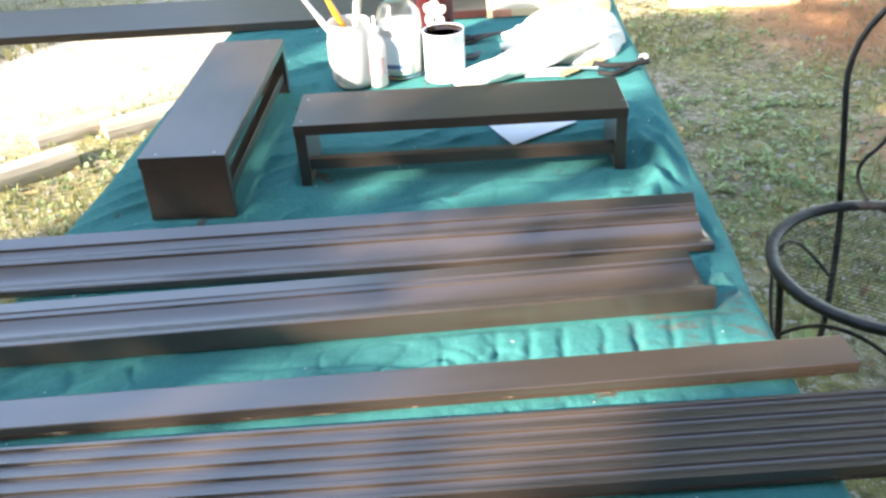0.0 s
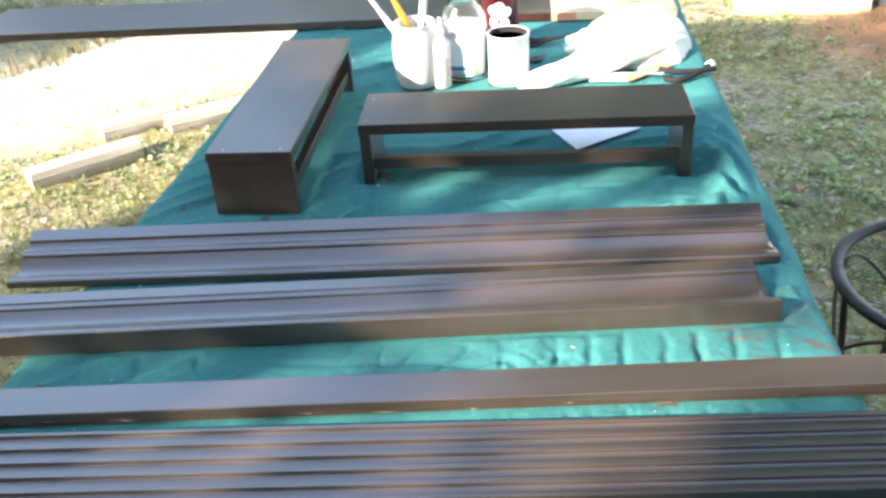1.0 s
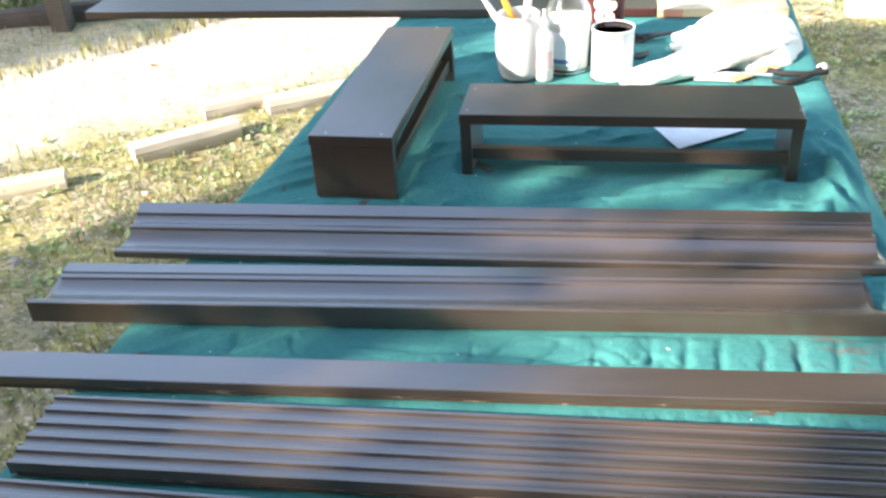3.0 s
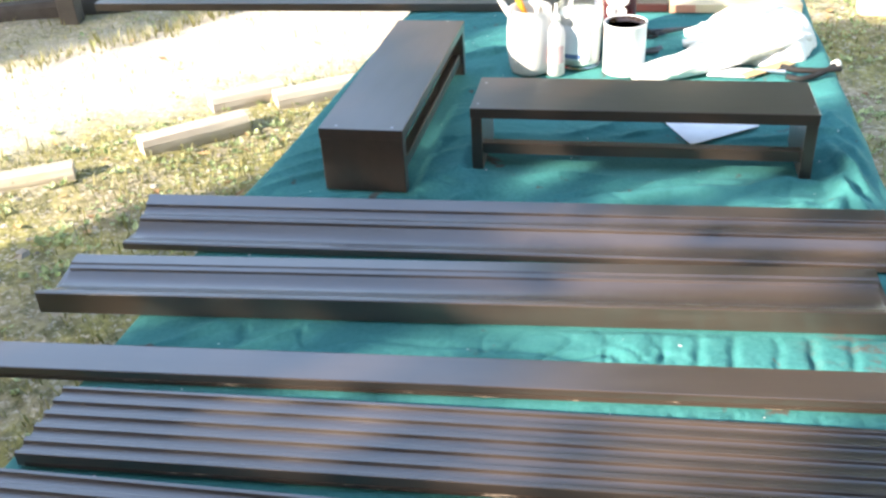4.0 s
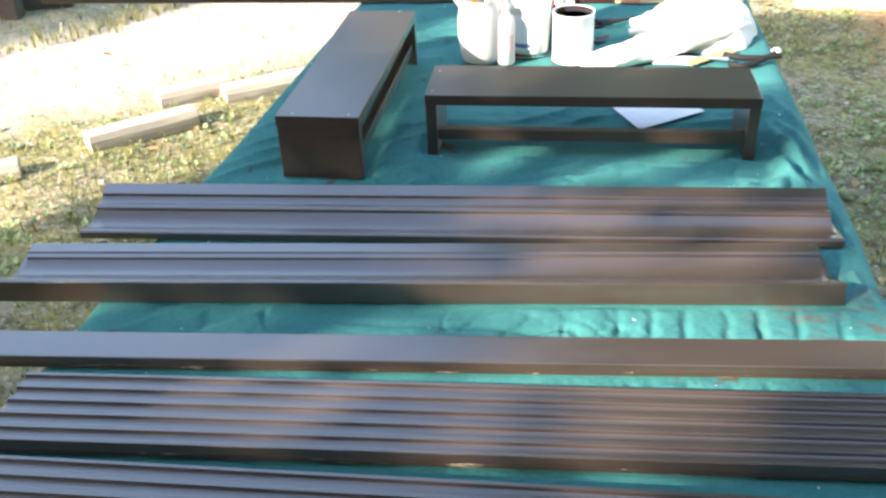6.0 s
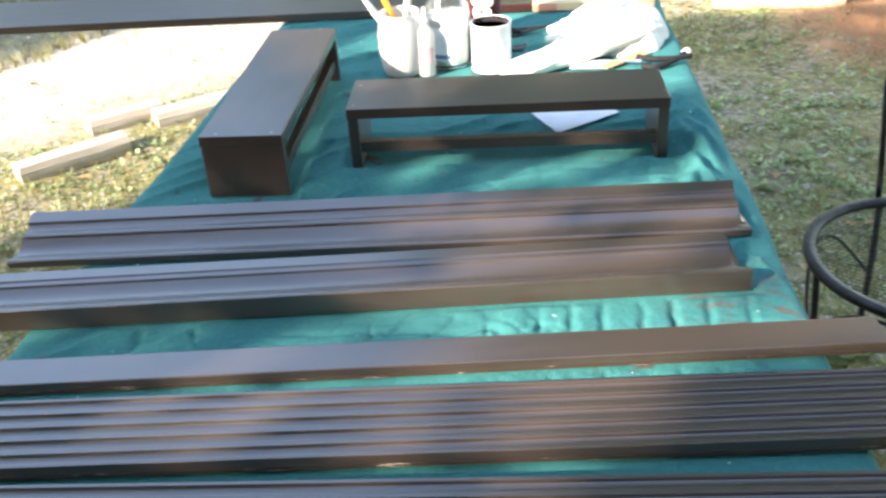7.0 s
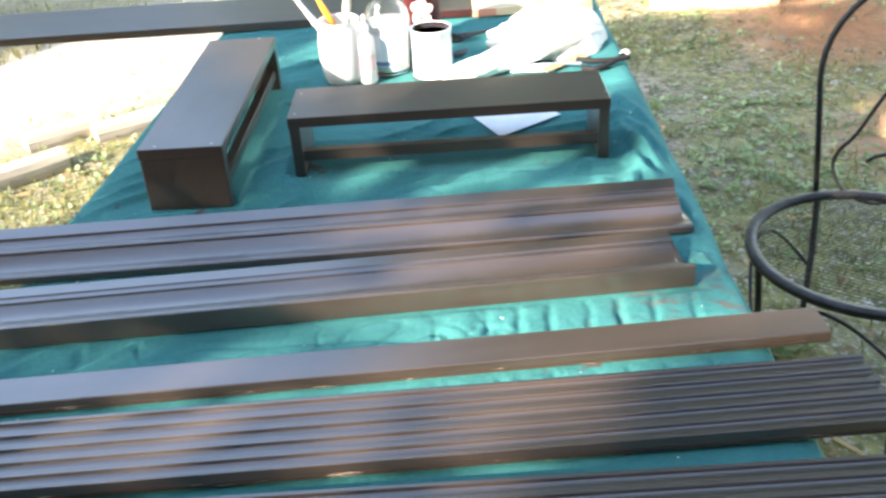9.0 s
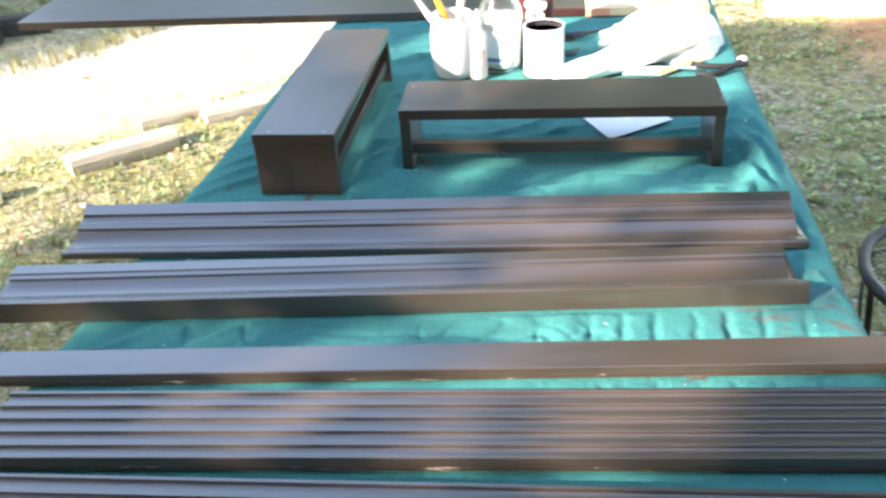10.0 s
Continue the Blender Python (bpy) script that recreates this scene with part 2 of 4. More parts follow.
BARK = simple("tree_bark", (0.10, 0.075, 0.055), 0.95, 0, 0.35, 7, 0.7, 0.1, (1, 1, 0.25))
SCREWS = simple("bright_speck", (0.45, 0.46, 0.47), 0.4, 0.2, 0.05, 30, 0)


# ---- building helpers ----
def mesh_of(bm, name, material, smooth=False):
    me = bpy.data.meshes.new(name)
    bm.normal_update()
    bm.to_mesh(me)
    bm.free()
    me.materials.append(material)
    if smooth:
        me.shade_smooth()
    return me


def part(name, bm, material, parent, label="", smooth=False, kind=""):
    ob = new(name, mesh_of(bm, name, material, smooth))
    ob.parent = parent
    return tagged(ob, label, "", "", kind)


def thing(name, m, label, category, group="", kind=""):
    ob = new(name)
    ob.empty_display_size = 0.05
    ob.matrix_world = m
    return tagged(ob, label, category, group, kind)


def box(x0, x1, y0, y1, z0, z1, bevel=0.0015, cuts=0):
    bm = bmesh.new()
    bmesh.ops.create_cube(bm, size=1, matrix=Matrix.LocRotScale(((x0 + x1) / 2, (y0 + y1) / 2, (z0 + z1) / 2), None, (x1 - x0, y1 - y0, z1 - z0)))
    if bevel:
        bmesh.ops.bevel(bm, geom=bm.edges[:], offset=bevel, segments=2, affect="EDGES", profile=0.5)
    return bm


def tube(points, r, sides=8, bm=None, closed=False, taper=1.0):
    """A round bar along a line of points."""
    bm = bm or bmesh.new()
    pts = [Vector(p) for p in points]
    rings, n = [], len(pts)
    up = None
    for i, p in enumerate(pts):
        d = (pts[(i + 1) % n] - pts[i - 1]) if closed else (pts[min(i + 1, n - 1)] - pts[max(i - 1, 0)])
        d.normalize()
        if up is None:
            up = d.orthogonal().normalized()
        up = (up - d * up.dot(d)).normalized()
        side = d.cross(up)
        rr = r * (1 + (taper - 1) * i / max(1, n - 1))
        rings.append([bm.verts.new(p + (up * math.cos(a) + side * math.sin(a)) * rr) for a in (2 * math.pi * k / sides for k in range(sides))])
    for i in range(n if closed else n - 1):
        a, b = rings[i], rings[(i + 1) % n]
        for k in range(sides):
            bm.faces.new((a[k], a[(k + 1) % sides], b[(k + 1) % sides], b[k]))
    if not closed:
        bm.faces.new(rings[0][::-1])
        bm.faces.new(rings[-1])
    return bm


def glide(points, steps=8):
    """A smooth line through the points."""
    p = [Vector(q) for q in points]
    p = [2 * p[0] - p[1]] + p + [2 * p[-1] - p[-2]]
    out = []
    for i in range(1, len(p) - 2):
        for s in range(steps):
            t = s / steps
            out.append(0.5 * (2 * p[i] + (p[i + 1] - p[i - 1]) * t + (2 * p[i - 1] - 5 * p[i] + 4 * p[i + 1] - p[i + 2]) * t * t + (3 * p[i] - p[i - 1] - 3 * p[i + 1] + p[i + 2]) * t ** 3))
    return out + [p[-2]]


def lathe(profile, sides=40):
    """A turned body from (radius, height) pairs."""
    bm = bmesh.new()
    rings = [[bm.verts.new((r * math.cos(2 * math.pi * k / sides), r * math.sin(2 * math.pi * k / sides), z)) for k in range(sides)] for r, z in profile]
    for a, b in zip(rings, rings[1:]):
        for k in range(sides):
            bm.faces.new((a[k], a[(k + 1) % sides], b[(k + 1) % sides], b[k]))
    bm.faces.new(rings[0][::-1])
    bm.faces.new(rings[-1])
    return bm


def inset_at(returns, y):
    """How far the moulded end stands back at this place of the profile."""
    for (a, p), (b, q) in zip(returns, returns[1:]):
        if a <= y <= b:
            return p + (q - p) * (y - a) / (b - a)
    return 0.0


def moulding(profile, length, steps=24, wobble=0.0006, seed=0, returns=()):
    """A board with the closed (y, z) profile, run along x, very slightly out of true."""
    bm = bmesh.new()
    rows = []
    for i in range(steps + 1):
        x = length * i / steps
        dy = wobble * noise.noise((x * 2.1, seed, 0.3))
        rows.append([bm.verts.new((x + inset_at(returns, y) * ((i == 0) - (i == steps)), y + dy, z)) for y, z in profile])
    n = len(profile)
    for a, b in zip(rows, rows[1:]):
        for k in range(n):
            bm.faces.new((a[k], b[k], b[(k + 1) % n], a[(k + 1) % n]))
    bm.faces.new(rows[0][::-1])
    bm.faces.new(rows[-1])
    bmesh.ops.recalc_face_normals(bm, faces=bm.faces[:])
    return bm


def scatter_mesh(name, verts, faces, material, label, category):
    me = bpy.data.meshes.new(name)
    me.from_pydata(verts, [], faces)
    me.materials.append(material)
    return tagged(new(name, me), label, category, "", "stuff")


TABLE = 0.75
TX1, TY0, TY1 = 0.375, 0.34, 2.66


def left_edge(y):
    """The table's left side runs slightly askew."""
    return -0.73 + 0.062 * (y - 0.85)


# ---- ground ----
def build_ground():
    bm = bmesh.new()
    line = [-400, -150, -60, -25, -12, -8] + [-6 + 0.1 * i for i in range(121)] + [8, 12, 25, 60, 150, 400]
    grid = [[bm.verts.new((x, y + 2, 0.035 * noise.noise((x * 0.9, y * 0.9, 0)) + 0.02 * noise.noise((x * 3.1, y * 3.1, 4)) if abs(x) < 7 and abs(y) < 7 else 0.0)) for x in line] for y in line]
    for r, s in zip(grid, grid[1:]):
        for k in range(len(line) - 1):
            bm.faces.new((r[k], r[k + 1], s[k + 1], s[k]))
    ob = new("ground", mesh_of(bm, "ground", SOIL, True))
    tagged(ob, "bare mossy soil with thin weeds and grit", "ground", "", "structure")


def earth(x, y):
    return 0.035 * noise.noise((x * 0.9, (y - 2) * 0.9, 0)) + 0.02 * noise.noise((x * 3.1, (y - 2) * 3.1, 4))


build_ground()


# ---- table and cloth ----
def build_table():
    t = thing("work_table", pose(0, 0, 0), "plain wooden work table hidden under a teal cloth", "table")
    bm = bmesh.new()
    low, high = 0.705, 0.738
    ring = [(left_edge(TY0) + 0.012, TY0 + 0.012), (TX1 - 0.012, TY0 + 0.012), (TX1 - 0.012, TY1 - 0.012), (left_edge(TY1) + 0.012, TY1 - 0.012)]
    a = [bm.verts.new((x, y, low)) for x, y in ring]
    b = [bm.verts.new((x, y, high)) for x, y in ring]
    bm.faces.new(a[::-1])
    bm.faces.new(b)
    for k in range(4):
        bm.faces.new((a[k], a[(k + 1) % 4], b[(k + 1) % 4], b[k]))
    part("tabletop", bm, TIMBER, t)
    for x in (-0.56, 0.27):
        for y in (0.42, 2.46):
            part("leg", box(x - 0.03, x + 0.03, y - 0.03, y + 0.03, -0.02, low), TIMBER, t)


FOLDS = (0.013, 0.056, 0.100, 0.152, 0.195, 0.245, 0.300)


# what lies on the cloth and presses it flat: corner, turn, length, width
PRESSED = ((-0.863, 0.994, 3.75, 1.178, 0.118), (-0.824, 1.174, 2.4, 1.172, 0.114), (-0.715, 0.699, 2.45, 1.19, 0.121), (-1.02, 0.549, 1.07, 1.62, 0.121), (-1.075, 0.835, 3.37, 1.53, 0.056), (-1.525, 2.392, 0.5, 1.90, 0.24), (-0.3145, 1.501, 0.45, 0.574, 0.146), (-0.4105, 1.400, 89.3, 0.574, 0.146), (-0.34, 1.90, 0, 0.34, 0.20))


def pressed(x, y):
    """0 under a lying thing, rising to 1 a little way off."""
    free = 1.0
    for px, py, turn, length, width in PRESSED:
        c, s = math.cos(radians(turn)), math.sin(radians(turn))
        u, v = (x - px) * c + (y - py) * s, (y - py) * c - (x - px) * s
        d = max(-u, u - length, -v, v - width, 0.0)
        free = min(free, d / 0.022)
    return free * free * (3 - 2 * free)


def cloth_height(x, y):
    rim = min(1.0, max(0.0, min(x - left_edge(y), TX1 - x)) / 0.07)
    return rucks(x, y) * pressed(x, y) * (0.15 + 0.85 * rim)


def rucks(x, y):
    """Soft rucks of the cloth above the tabletop."""
    z = 0.004 * noise.noise((x * 5, y * 5, 1.0)) + 0.0022 * noise.noise((x * 14, y * 9, 2.0))
    gate = math.exp(-(((y - 0.97) / 0.085) ** 2)) * min(1, max(0, (x + 0.05) / 0.1))
    z += 0.006 * gate
    for f in FOLDS:
        z -= (0.0055 + 0.004 * noise.noise((f * 90, 2.0, 0))) * gate * math.exp(-(((x - f - 0.05 * (y - 0.99) - 0.006 * noise.noise((y * 30, f * 50, 0))) / 0.0065) ** 2))
    q = noise.noise((2.2 * (x * 0.85 + y * 0.5), 14 * (y * 0.85 - x * 0.5), 5.0))
    z += 0.015 * max(0.0, 1 - 3.2 * abs(q)) ** 1.5 * (0.5 + noise.noise((x * 3, y * 3, 8.0)))
    # long diagonal pulls in front of and beside the low shelves
    d = 0.35 * x + y
    z += 0.006 * math.exp(-(((d - 1.46) / 0.02) ** 2)) * max(0, noise.noise((x * 3, 7, 1)) + 0.4)
    z += 0.017 * math.exp(-(((x - 0.30 - 0.25 * (y - 1.45)) / 0.018) ** 2)) * math.exp(-(((y - 1.45) / 0.13) ** 2))
    z += 0.013 * math.exp(-(((x - 0.335 + 0.15 * (y - 1.45)) / 0.014) ** 2)) * math.exp(-(((y - 1.50) / 0.22) ** 2))
    for k in range(6):
        c = 1.30 + 0.062 * k + 0.03 * math.sin(k * 2.3)
        w = y - c - 0.27 * (x + 0.1) - 0.02 * noise.noise((x * 6, k, 3))
        z += 0.020 * math.exp(-((w / 0.015) ** 2)) * max(0.0, min(1.0, 1.4 - 4 * abs(x - 0.02 - 0.05 * math.sin(k * 4.1)))) * max(0, 0.55 + noise.noise((x * 5, k * 3, 4)))
    for k in range(5):
        w = x - 0.31 - 0.012 * k + 0.30 * (y - 1.30 - 0.10 * k)
        z += 0.022 * math.exp(-((w / 0.013) ** 2)) * math.exp(-(((y - 1.30 - 0.10 * k) / 0.075) ** 2))
    # sharp crinkles, closest together in the strips between the boards
    near = 1.0 if y < 1.0 else 0.45
    for s, seed, high in ((7.0, 41, 0.0075), (15.0, 43, 0.0045)):
        q = noise.noise((x * s + 1.5 * noise.noise((x * 4, y * 4, seed)), y * s * 1.3, seed))
        z -= near * high * max(0.0, 1 - 9 * abs(q)) * max(0.0, 0.5 + noise.noise((x * 4, y * 4, seed + 1)))
    a = 0.335 + 0.42 * (1.16 - y)
    z += 0.011 * math.exp(-(((x - a) / 0.007) ** 2)) * max(0.0, min(1.0, (1.18 - y) / 0.03, (y - 1.045) / 0.04))
    for k in range(4):
        yy = 1.77 + 0.12 * k
        z += 0.008 * math.exp(-(((y - yy - 0.25 * (x + 0.3)) / 0.02) ** 2)) * math.exp(-(((x + 0.36) / 0.12) ** 2))
    return z


def build_cloth():
    bm = bmesh.new()
    nx, ny, drop = 380, 560, 14
    rows = []
    for j in range(ny + 1):
        y = TY0 + (TY1 - TY0) * j / ny
        xl, xr = left_edge(y) + 0.006 * noise.noise((y * 4, 3, 0)), TX1 + 0.006 * noise.noise((y * 4, 9, 0))
        row = []
        for i in range(-drop, nx + drop + 1):
            if i < 0 or i > nx:
                d = (-i if i < 0 else i - nx) / drop
                out = 0.016 * math.sin(min(1, d * 5) * math.pi / 2) + d * (0.035 + 0.03 * noise.noise((y * 5.5, 1 if i < 0 else 5, 0)) + 0.012 * math.sin(y * 31))
                x = xl - out if i < 0 else xr + out
                z = TABLE - 0.006 - 0.30 * max(0, d - 0.02) * (1 + 0.12 * noise.noise((y * 3, 4, 4)))
            else:
                x = xl + (xr - xl) * i / nx
                edge = min(i, nx - i) / nx
                z = TABLE + cloth_height(x, y) - 0.006 * math.exp(-edge * 90)
            row.append(bm.verts.new((x, y, z)))
        rows.append(row)
    for a, b in zip(rows, rows[1:]):
        for k in range(len(a) - 1):
            bm.faces.new((a[k], a[k + 1], b[k + 1], b[k]))
    ob = new("drop_cloth", mesh_of(bm, "drop_cloth", TEAL, True))
    tagged(ob, "creased teal cloth with brown paint smears over the table", "cloth")


def build_back_wall():
    """Unseen plain walls behind the camera, added to close the yard and darken front faces."""
    bm = box(-9, -1.6, -2.75, -2.60, -0.1, 2.95, 0.01)
    tagged(new("unseen_wall_low", mesh_of(bm, "unseen_wall_low", SIDING)), "unseen low brown wall added to block light from behind", "wall", "", "structure")
    bm = box(-1.58, 9, -2.75, -2.60, -0.1, 6.0, 0.01)
    tagged(new("unseen_wall_tall", mesh_of(bm, "unseen_wall_tall", SIDING)), "unseen tall brown wall added to block light from behind", "wall", "", "structure")


SIDING = simple("brown_siding", (0.12, 0.090, 0.070), 0.7, 0, 0.2, 3, 0.3, 0.3, (0.2, 1, 4))
build_back_wall()
build_table()
build_cloth()


# ---- painted boards ----
def board(name, profile, length, x, y, z, turn, label, category, group="", roll=0.0, seed=0, returns=()):
    t = thing(name, pose(x, y, z, roll, 0, turn), label, category, group)
    bm = moulding(profile, length, seed=seed, returns=returns)
    sharp = [e for e in bm.edges if len(e.link_faces) == 2 and e.calc_face_angle(0) > 0.5 and all(len(f.verts) < 5 for f in e.link_faces)]
    bmesh.ops.bevel(bm, geom=sharp, offset=0.0008, segments=1, affect="EDGES")
    part("moulding", bm, PAINT, t)
    return t


def arc(y0, z0, y1, z1, sag, n=8):
    """Points from one place to another, dipped by sag in the middle."""
    return [(y0 + (y1 - y0) * k / n, z0 + (z1 - z0) * k / n - sag * math.sin(math.pi * k / n)) for k in range(1, n)]


# nearer crosshead: a tall front face, a bead and a cove behind it
PB = [(0, 0), (0, 0.0335), (0.003, 0.0342), (0.010, 0.0335), (0.0112, 0.0308), (0.0138, 0.0308), (0.0150, 0.0290), (0.018, 0.0285)] + arc(0.018, 0.0285, 0.080, 0.0215, 0.010, 12) + [(0.080, 0.0215), (0.081, 0.0245), (0.091, 0.0255), (0.092, 0.0275), (0.116, 0.0280), (0.118, 0.026), (0.118, 0.0)]
board("crosshead_trim", PB, 1.178, -0.863, 0.994, 0.7525, 3.75, "dark brown painted crosshead moulding with a tall plain front edge", "trim board", "painted crossheads", seed=1, returns=((0, 0), (0.012, 0.001), (0.02, 0.005), (0.045, 0.013), (0.08, 0.012), (0.10, 0.008), (0.118, 0.008)))
# farther crosshead: a thin front lip, a cove and stepped fillets rising to the back
PA = [(0, 0), (0, 0.0105), (0.004, 0.0125), (0.010, 0.0120)] + arc(0.010, 0.012, 0.052, 0.0225, 0.006, 10) + [(0.052, 0.0225), (0.053, 0.0265), (0.060, 0.0285)] + arc(0.060, 0.0285, 0.084, 0.0315, 0.003, 6) + [(0.084, 0.0315), (0.085, 0.0355), (0.112, 0.0405), (0.114, 0.038), (0.114, 0)]
board("crosshead_trim", PA, 1.172, -0.824, 1.174, 0.7525, 2.4, "dark brown painted crosshead moulding with stepped fillets along its back", "trim board", "painted crossheads", seed=2, returns=((0, 0), (0.010, 0.001), (0.03, 0.009), (0.052, 0.010), (0.085, 0.009), (0.114, 0.006)))


def fluted(x, y, turn, length, seed):
    w, t = 0.121, 0.022
    prof = [(0.003, 0), (0, 0.004), (0, t)]
    for k in range(5):
        c = 0.0135 + 0.0235 * k
        prof += [(c - 0.0076, t)] + [(c - 0.0076 * math.cos(a), t - 0.0052 * math.sin(a) ** 0.6) for a in (math.pi * s / 10 for s in range(1, 10))] + [(c + 0.0076, t)]
    prof += [(w, t), (w, 0)]
    b = board("fluted_pilaster", prof, length, x, y, 0.7525, turn, "dark brown painted fluted pilaster board with five grooves", "trim board", "fluted pilasters", seed=seed)
    bm = box(0.01, length - 0.01, -0.0010, 0.002, 0.0040, 0.0085, 0)
    part("chipped_edge", bm, CHIP, b, "chipped lower edge showing bare wood")
    return b


fluted(-0.715, 0.699, 2.45, 1.19, 3)
fluted(-1.02, 0.549, 1.07, 1.62, 4)

# narrow flat strip
strip = board("flat_trim_strip", [(0, 0), (0, 0.0165), (0.001, 0.0175), (0.055, 0.0175), (0.056, 0.0165), (0.056, 0)], 1.53, -1.075, 0.835, 0.7525, 3.37, "narrow flat trim strip painted dark brown with chipped edge", "trim board", seed=5)
part("chipped_edge", box(0.02, 1.5, -0.0012, 0.002, 0.001, 0.006, 0), CHIP, strip, "chipped lower edge showing bare wood")

# wide board across the far end, and the raw one that carries on its line
WIDE = [(0, 0), (0, 0.020), (0.001, 0.021), (0.239, 0.021), (0.240, 0.020), (0.240, 0)]
wide = board("wide_board", WIDE, 1.562, -1.525, 2.392, 0.7535, 0.5, "wide flat dark brown painted board across the table end", "board", seed=6)
part("red_edge", box(1.45, 1.560, -0.003, 0.001, 0.001, 0.0195, 0.0008), REDEDGE, wide, "dark red front edge")
raw = thing("raw_board", pose(0.041, 2.398, 0.7535, 0, 0, 0.5), "pale unpainted pine board lying in the sun at the table end", "board")
part("plank_body", box(0, 0.315, 0, 0.235, 0, 0.021, 0.001), RAW, raw)
part("pink_edge", box(0.0, 0.062, -0.003, -0.0002, 0.001, 0.0205, 0.0008), PINKWOOD, raw, "salmon-pink stretch of the front edge")


# ---- low shelves ----
def low_shelf():
    t = thing("low_shelf", pose(-0.3145, 1.501, 0.7525, 0, 0, 0.45), "small dark brown painted riser shelf with rail between its ends", "shelf", "painted riser shelves")
    L, W, H, th = 0.574, 0.146, 0.1155, 0.019
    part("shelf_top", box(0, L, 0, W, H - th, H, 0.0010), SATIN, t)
    for x0 in (0.001, L - th - 0.001):
        bm = bmesh.new()
        prof = [(0.001, 0), (W - 0.001, 0), (W - 0.001, H - th - 0.0004), (0.001, H - th - 0.0004)]
        a = [bm.verts.new((x0, y, z)) for y, z in prof]
        b = [bm.verts.new((x0 + th, y, z)) for y, z in prof]
        bm.faces.new(a[::-1])
        bm.faces.new(b)
        n = len(prof)
        for k in range(n):
            bm.faces.new((a[k], a[(k + 1) % n], b[(k + 1) % n], b[k]))
        bmesh.ops.recalc_face_normals(bm, faces=bm.faces[:])
        bmesh.ops.bevel(bm, geom=bm.edges[:], offset=0.0009, segments=1, affect="EDGES")
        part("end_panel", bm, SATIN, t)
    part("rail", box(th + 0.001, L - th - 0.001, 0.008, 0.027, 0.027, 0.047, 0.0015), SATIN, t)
    for x, y in ((0.012, 0.02), (0.013, 0.118), (L - 0.005, 0.035)):
        bm = lathe([(0.0021, 0), (0.0021, 0.0006)], 8)
        bmesh.ops.translate(bm, verts=bm.verts, vec=(x, y, H - 0.0001))
        part("nail_head", bm, SCREWS, t, "bright unfilled nail head")
    return t


shelf_a = low_shelf()
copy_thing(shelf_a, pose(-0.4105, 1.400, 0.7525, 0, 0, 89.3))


# ---- paint things at the far end of the table ----
def vessel(name, m, label, category):
    return thing(name, m, label, category)


def brush(x, y, z, lean_x, lean_y, turn, handle, length, label):
    t = thing("paint_brush", pose(x, y, z, lean_x, lean_y, turn), label, "paint brush", "brushes standing in the jug")
    bm = lathe([(0.002, length), (0.0045, length * 0.97), (0.0050, length * 0.8), (0.0075, length * 0.62), (0.0055, length * 0.45)][::-1], 12)
    part("handle", bm, handle, t, smooth=True)
    part("ferrule", box(-0.010, 0.010, -0.005, 0.005, length * 0.24, length * 0.452, 0.002), FERRULE, t)
    part("bristles", box(-0.011, 0.011, -0.0055, 0.0055, 0, length * 0.242, 0.003), BRISTLE, t)
    return t


BRISTLE = simple("dark_bristles", (0.11, 0.075, 0.05), 0.8, 0, 0.4, 60, 0.5, 0.2, (8, 8, 0.3))


def build_jug():
    t = vessel("plastic_jug", pose(-0.262, 1.988, 0.753), "milky white plastic jug full of brushes on the cloth", "jug")
    prof = [(0.030, 0.0), (0.041, 0.003), (0.047, 0.02), (0.051, 0.055), (0.051, 0.095), (0.047, 0.125), (0.044, 0.140), (0.046, 0.1415), (0.0435, 0.1415), (0.0415, 0.138), (0.0445, 0.124), (0.0485, 0.095), (0.0485, 0.055), (0.0445, 0.02), (0.038, 0.006), (0.002, 0.006)]
    part("body", lathe(prof), PLASTIC, t, smooth=True)
    grip = tube(glide([(-0.048, 0.0, 0.125), (-0.066, 0, 0.118), (-0.068, 0, 0.075), (-0.050, 0, 0.05)]), 0.0045)
    bmesh.ops.rotate(grip, verts=grip.verts, cent=(0, 0, 0), matrix=Matrix.Rotation(radians(-70), 3, "Z"))
    part("handle", grip, PLASTIC, t, smooth=True)


def build_jar():
    t = vessel("glass_jar", pose(-0.160, 2.035, 0.753), "clear round-shouldered glass jar streaked with paint water", "jar")
    prof = [(0.040, 0.0), (0.048, 0.003), (0.051, 0.012), (0.051, 0.11), (0.049, 0.135), (0.040, 0.155), (0.034, 0.163), (0.034, 0.184), (0.0355, 0.186), (0.0325, 0.186), (0.031, 0.163), (0.037, 0.153), (0.0465, 0.133), (0.0485, 0.11), (0.0485, 0.014), (0.044, 0.007), (0.002, 0.007)]
    body = part("body", lathe(prof), GLASS, t, smooth=True)
    body.visible_shadow = False
    part("water", lathe([(0.043, 0.0085), (0.0475, 0.015), (0.0478, 0.118), (0.002, 0.1182)]), MURKY, t, "cloudy rinse water", smooth=True)
    lab = bmesh.new()
    band = [[lab.verts.new((0.0517 * math.cos(a), 0.0517 * math.sin(a), z)) for a in (radians(-150 + 8 * k) for k in range(12))] for z in (0.025, 0.10)]
    for k in range(11):
        lab.faces.new((band[0][k], band[0][k + 1], band[1][k + 1], band[1][k]))
    lb = part("label", lab, PAPER, t, "white paper label", smooth=True)
    bar = bmesh.new()
    band = [[bar.verts.new((0.0522 * math.cos(a), 0.0522 * math.sin(a), z)) for a in (radians(-146 + 8 * k) for k in range(9))] for z in (0.028, 0.038)]
    for k in range(8):
        bar.faces.new((band[0][k], band[0][k + 1], band[1][k + 1], band[1][k]))
    part("printed_bar", bar, BLUE, lb, smooth=True)


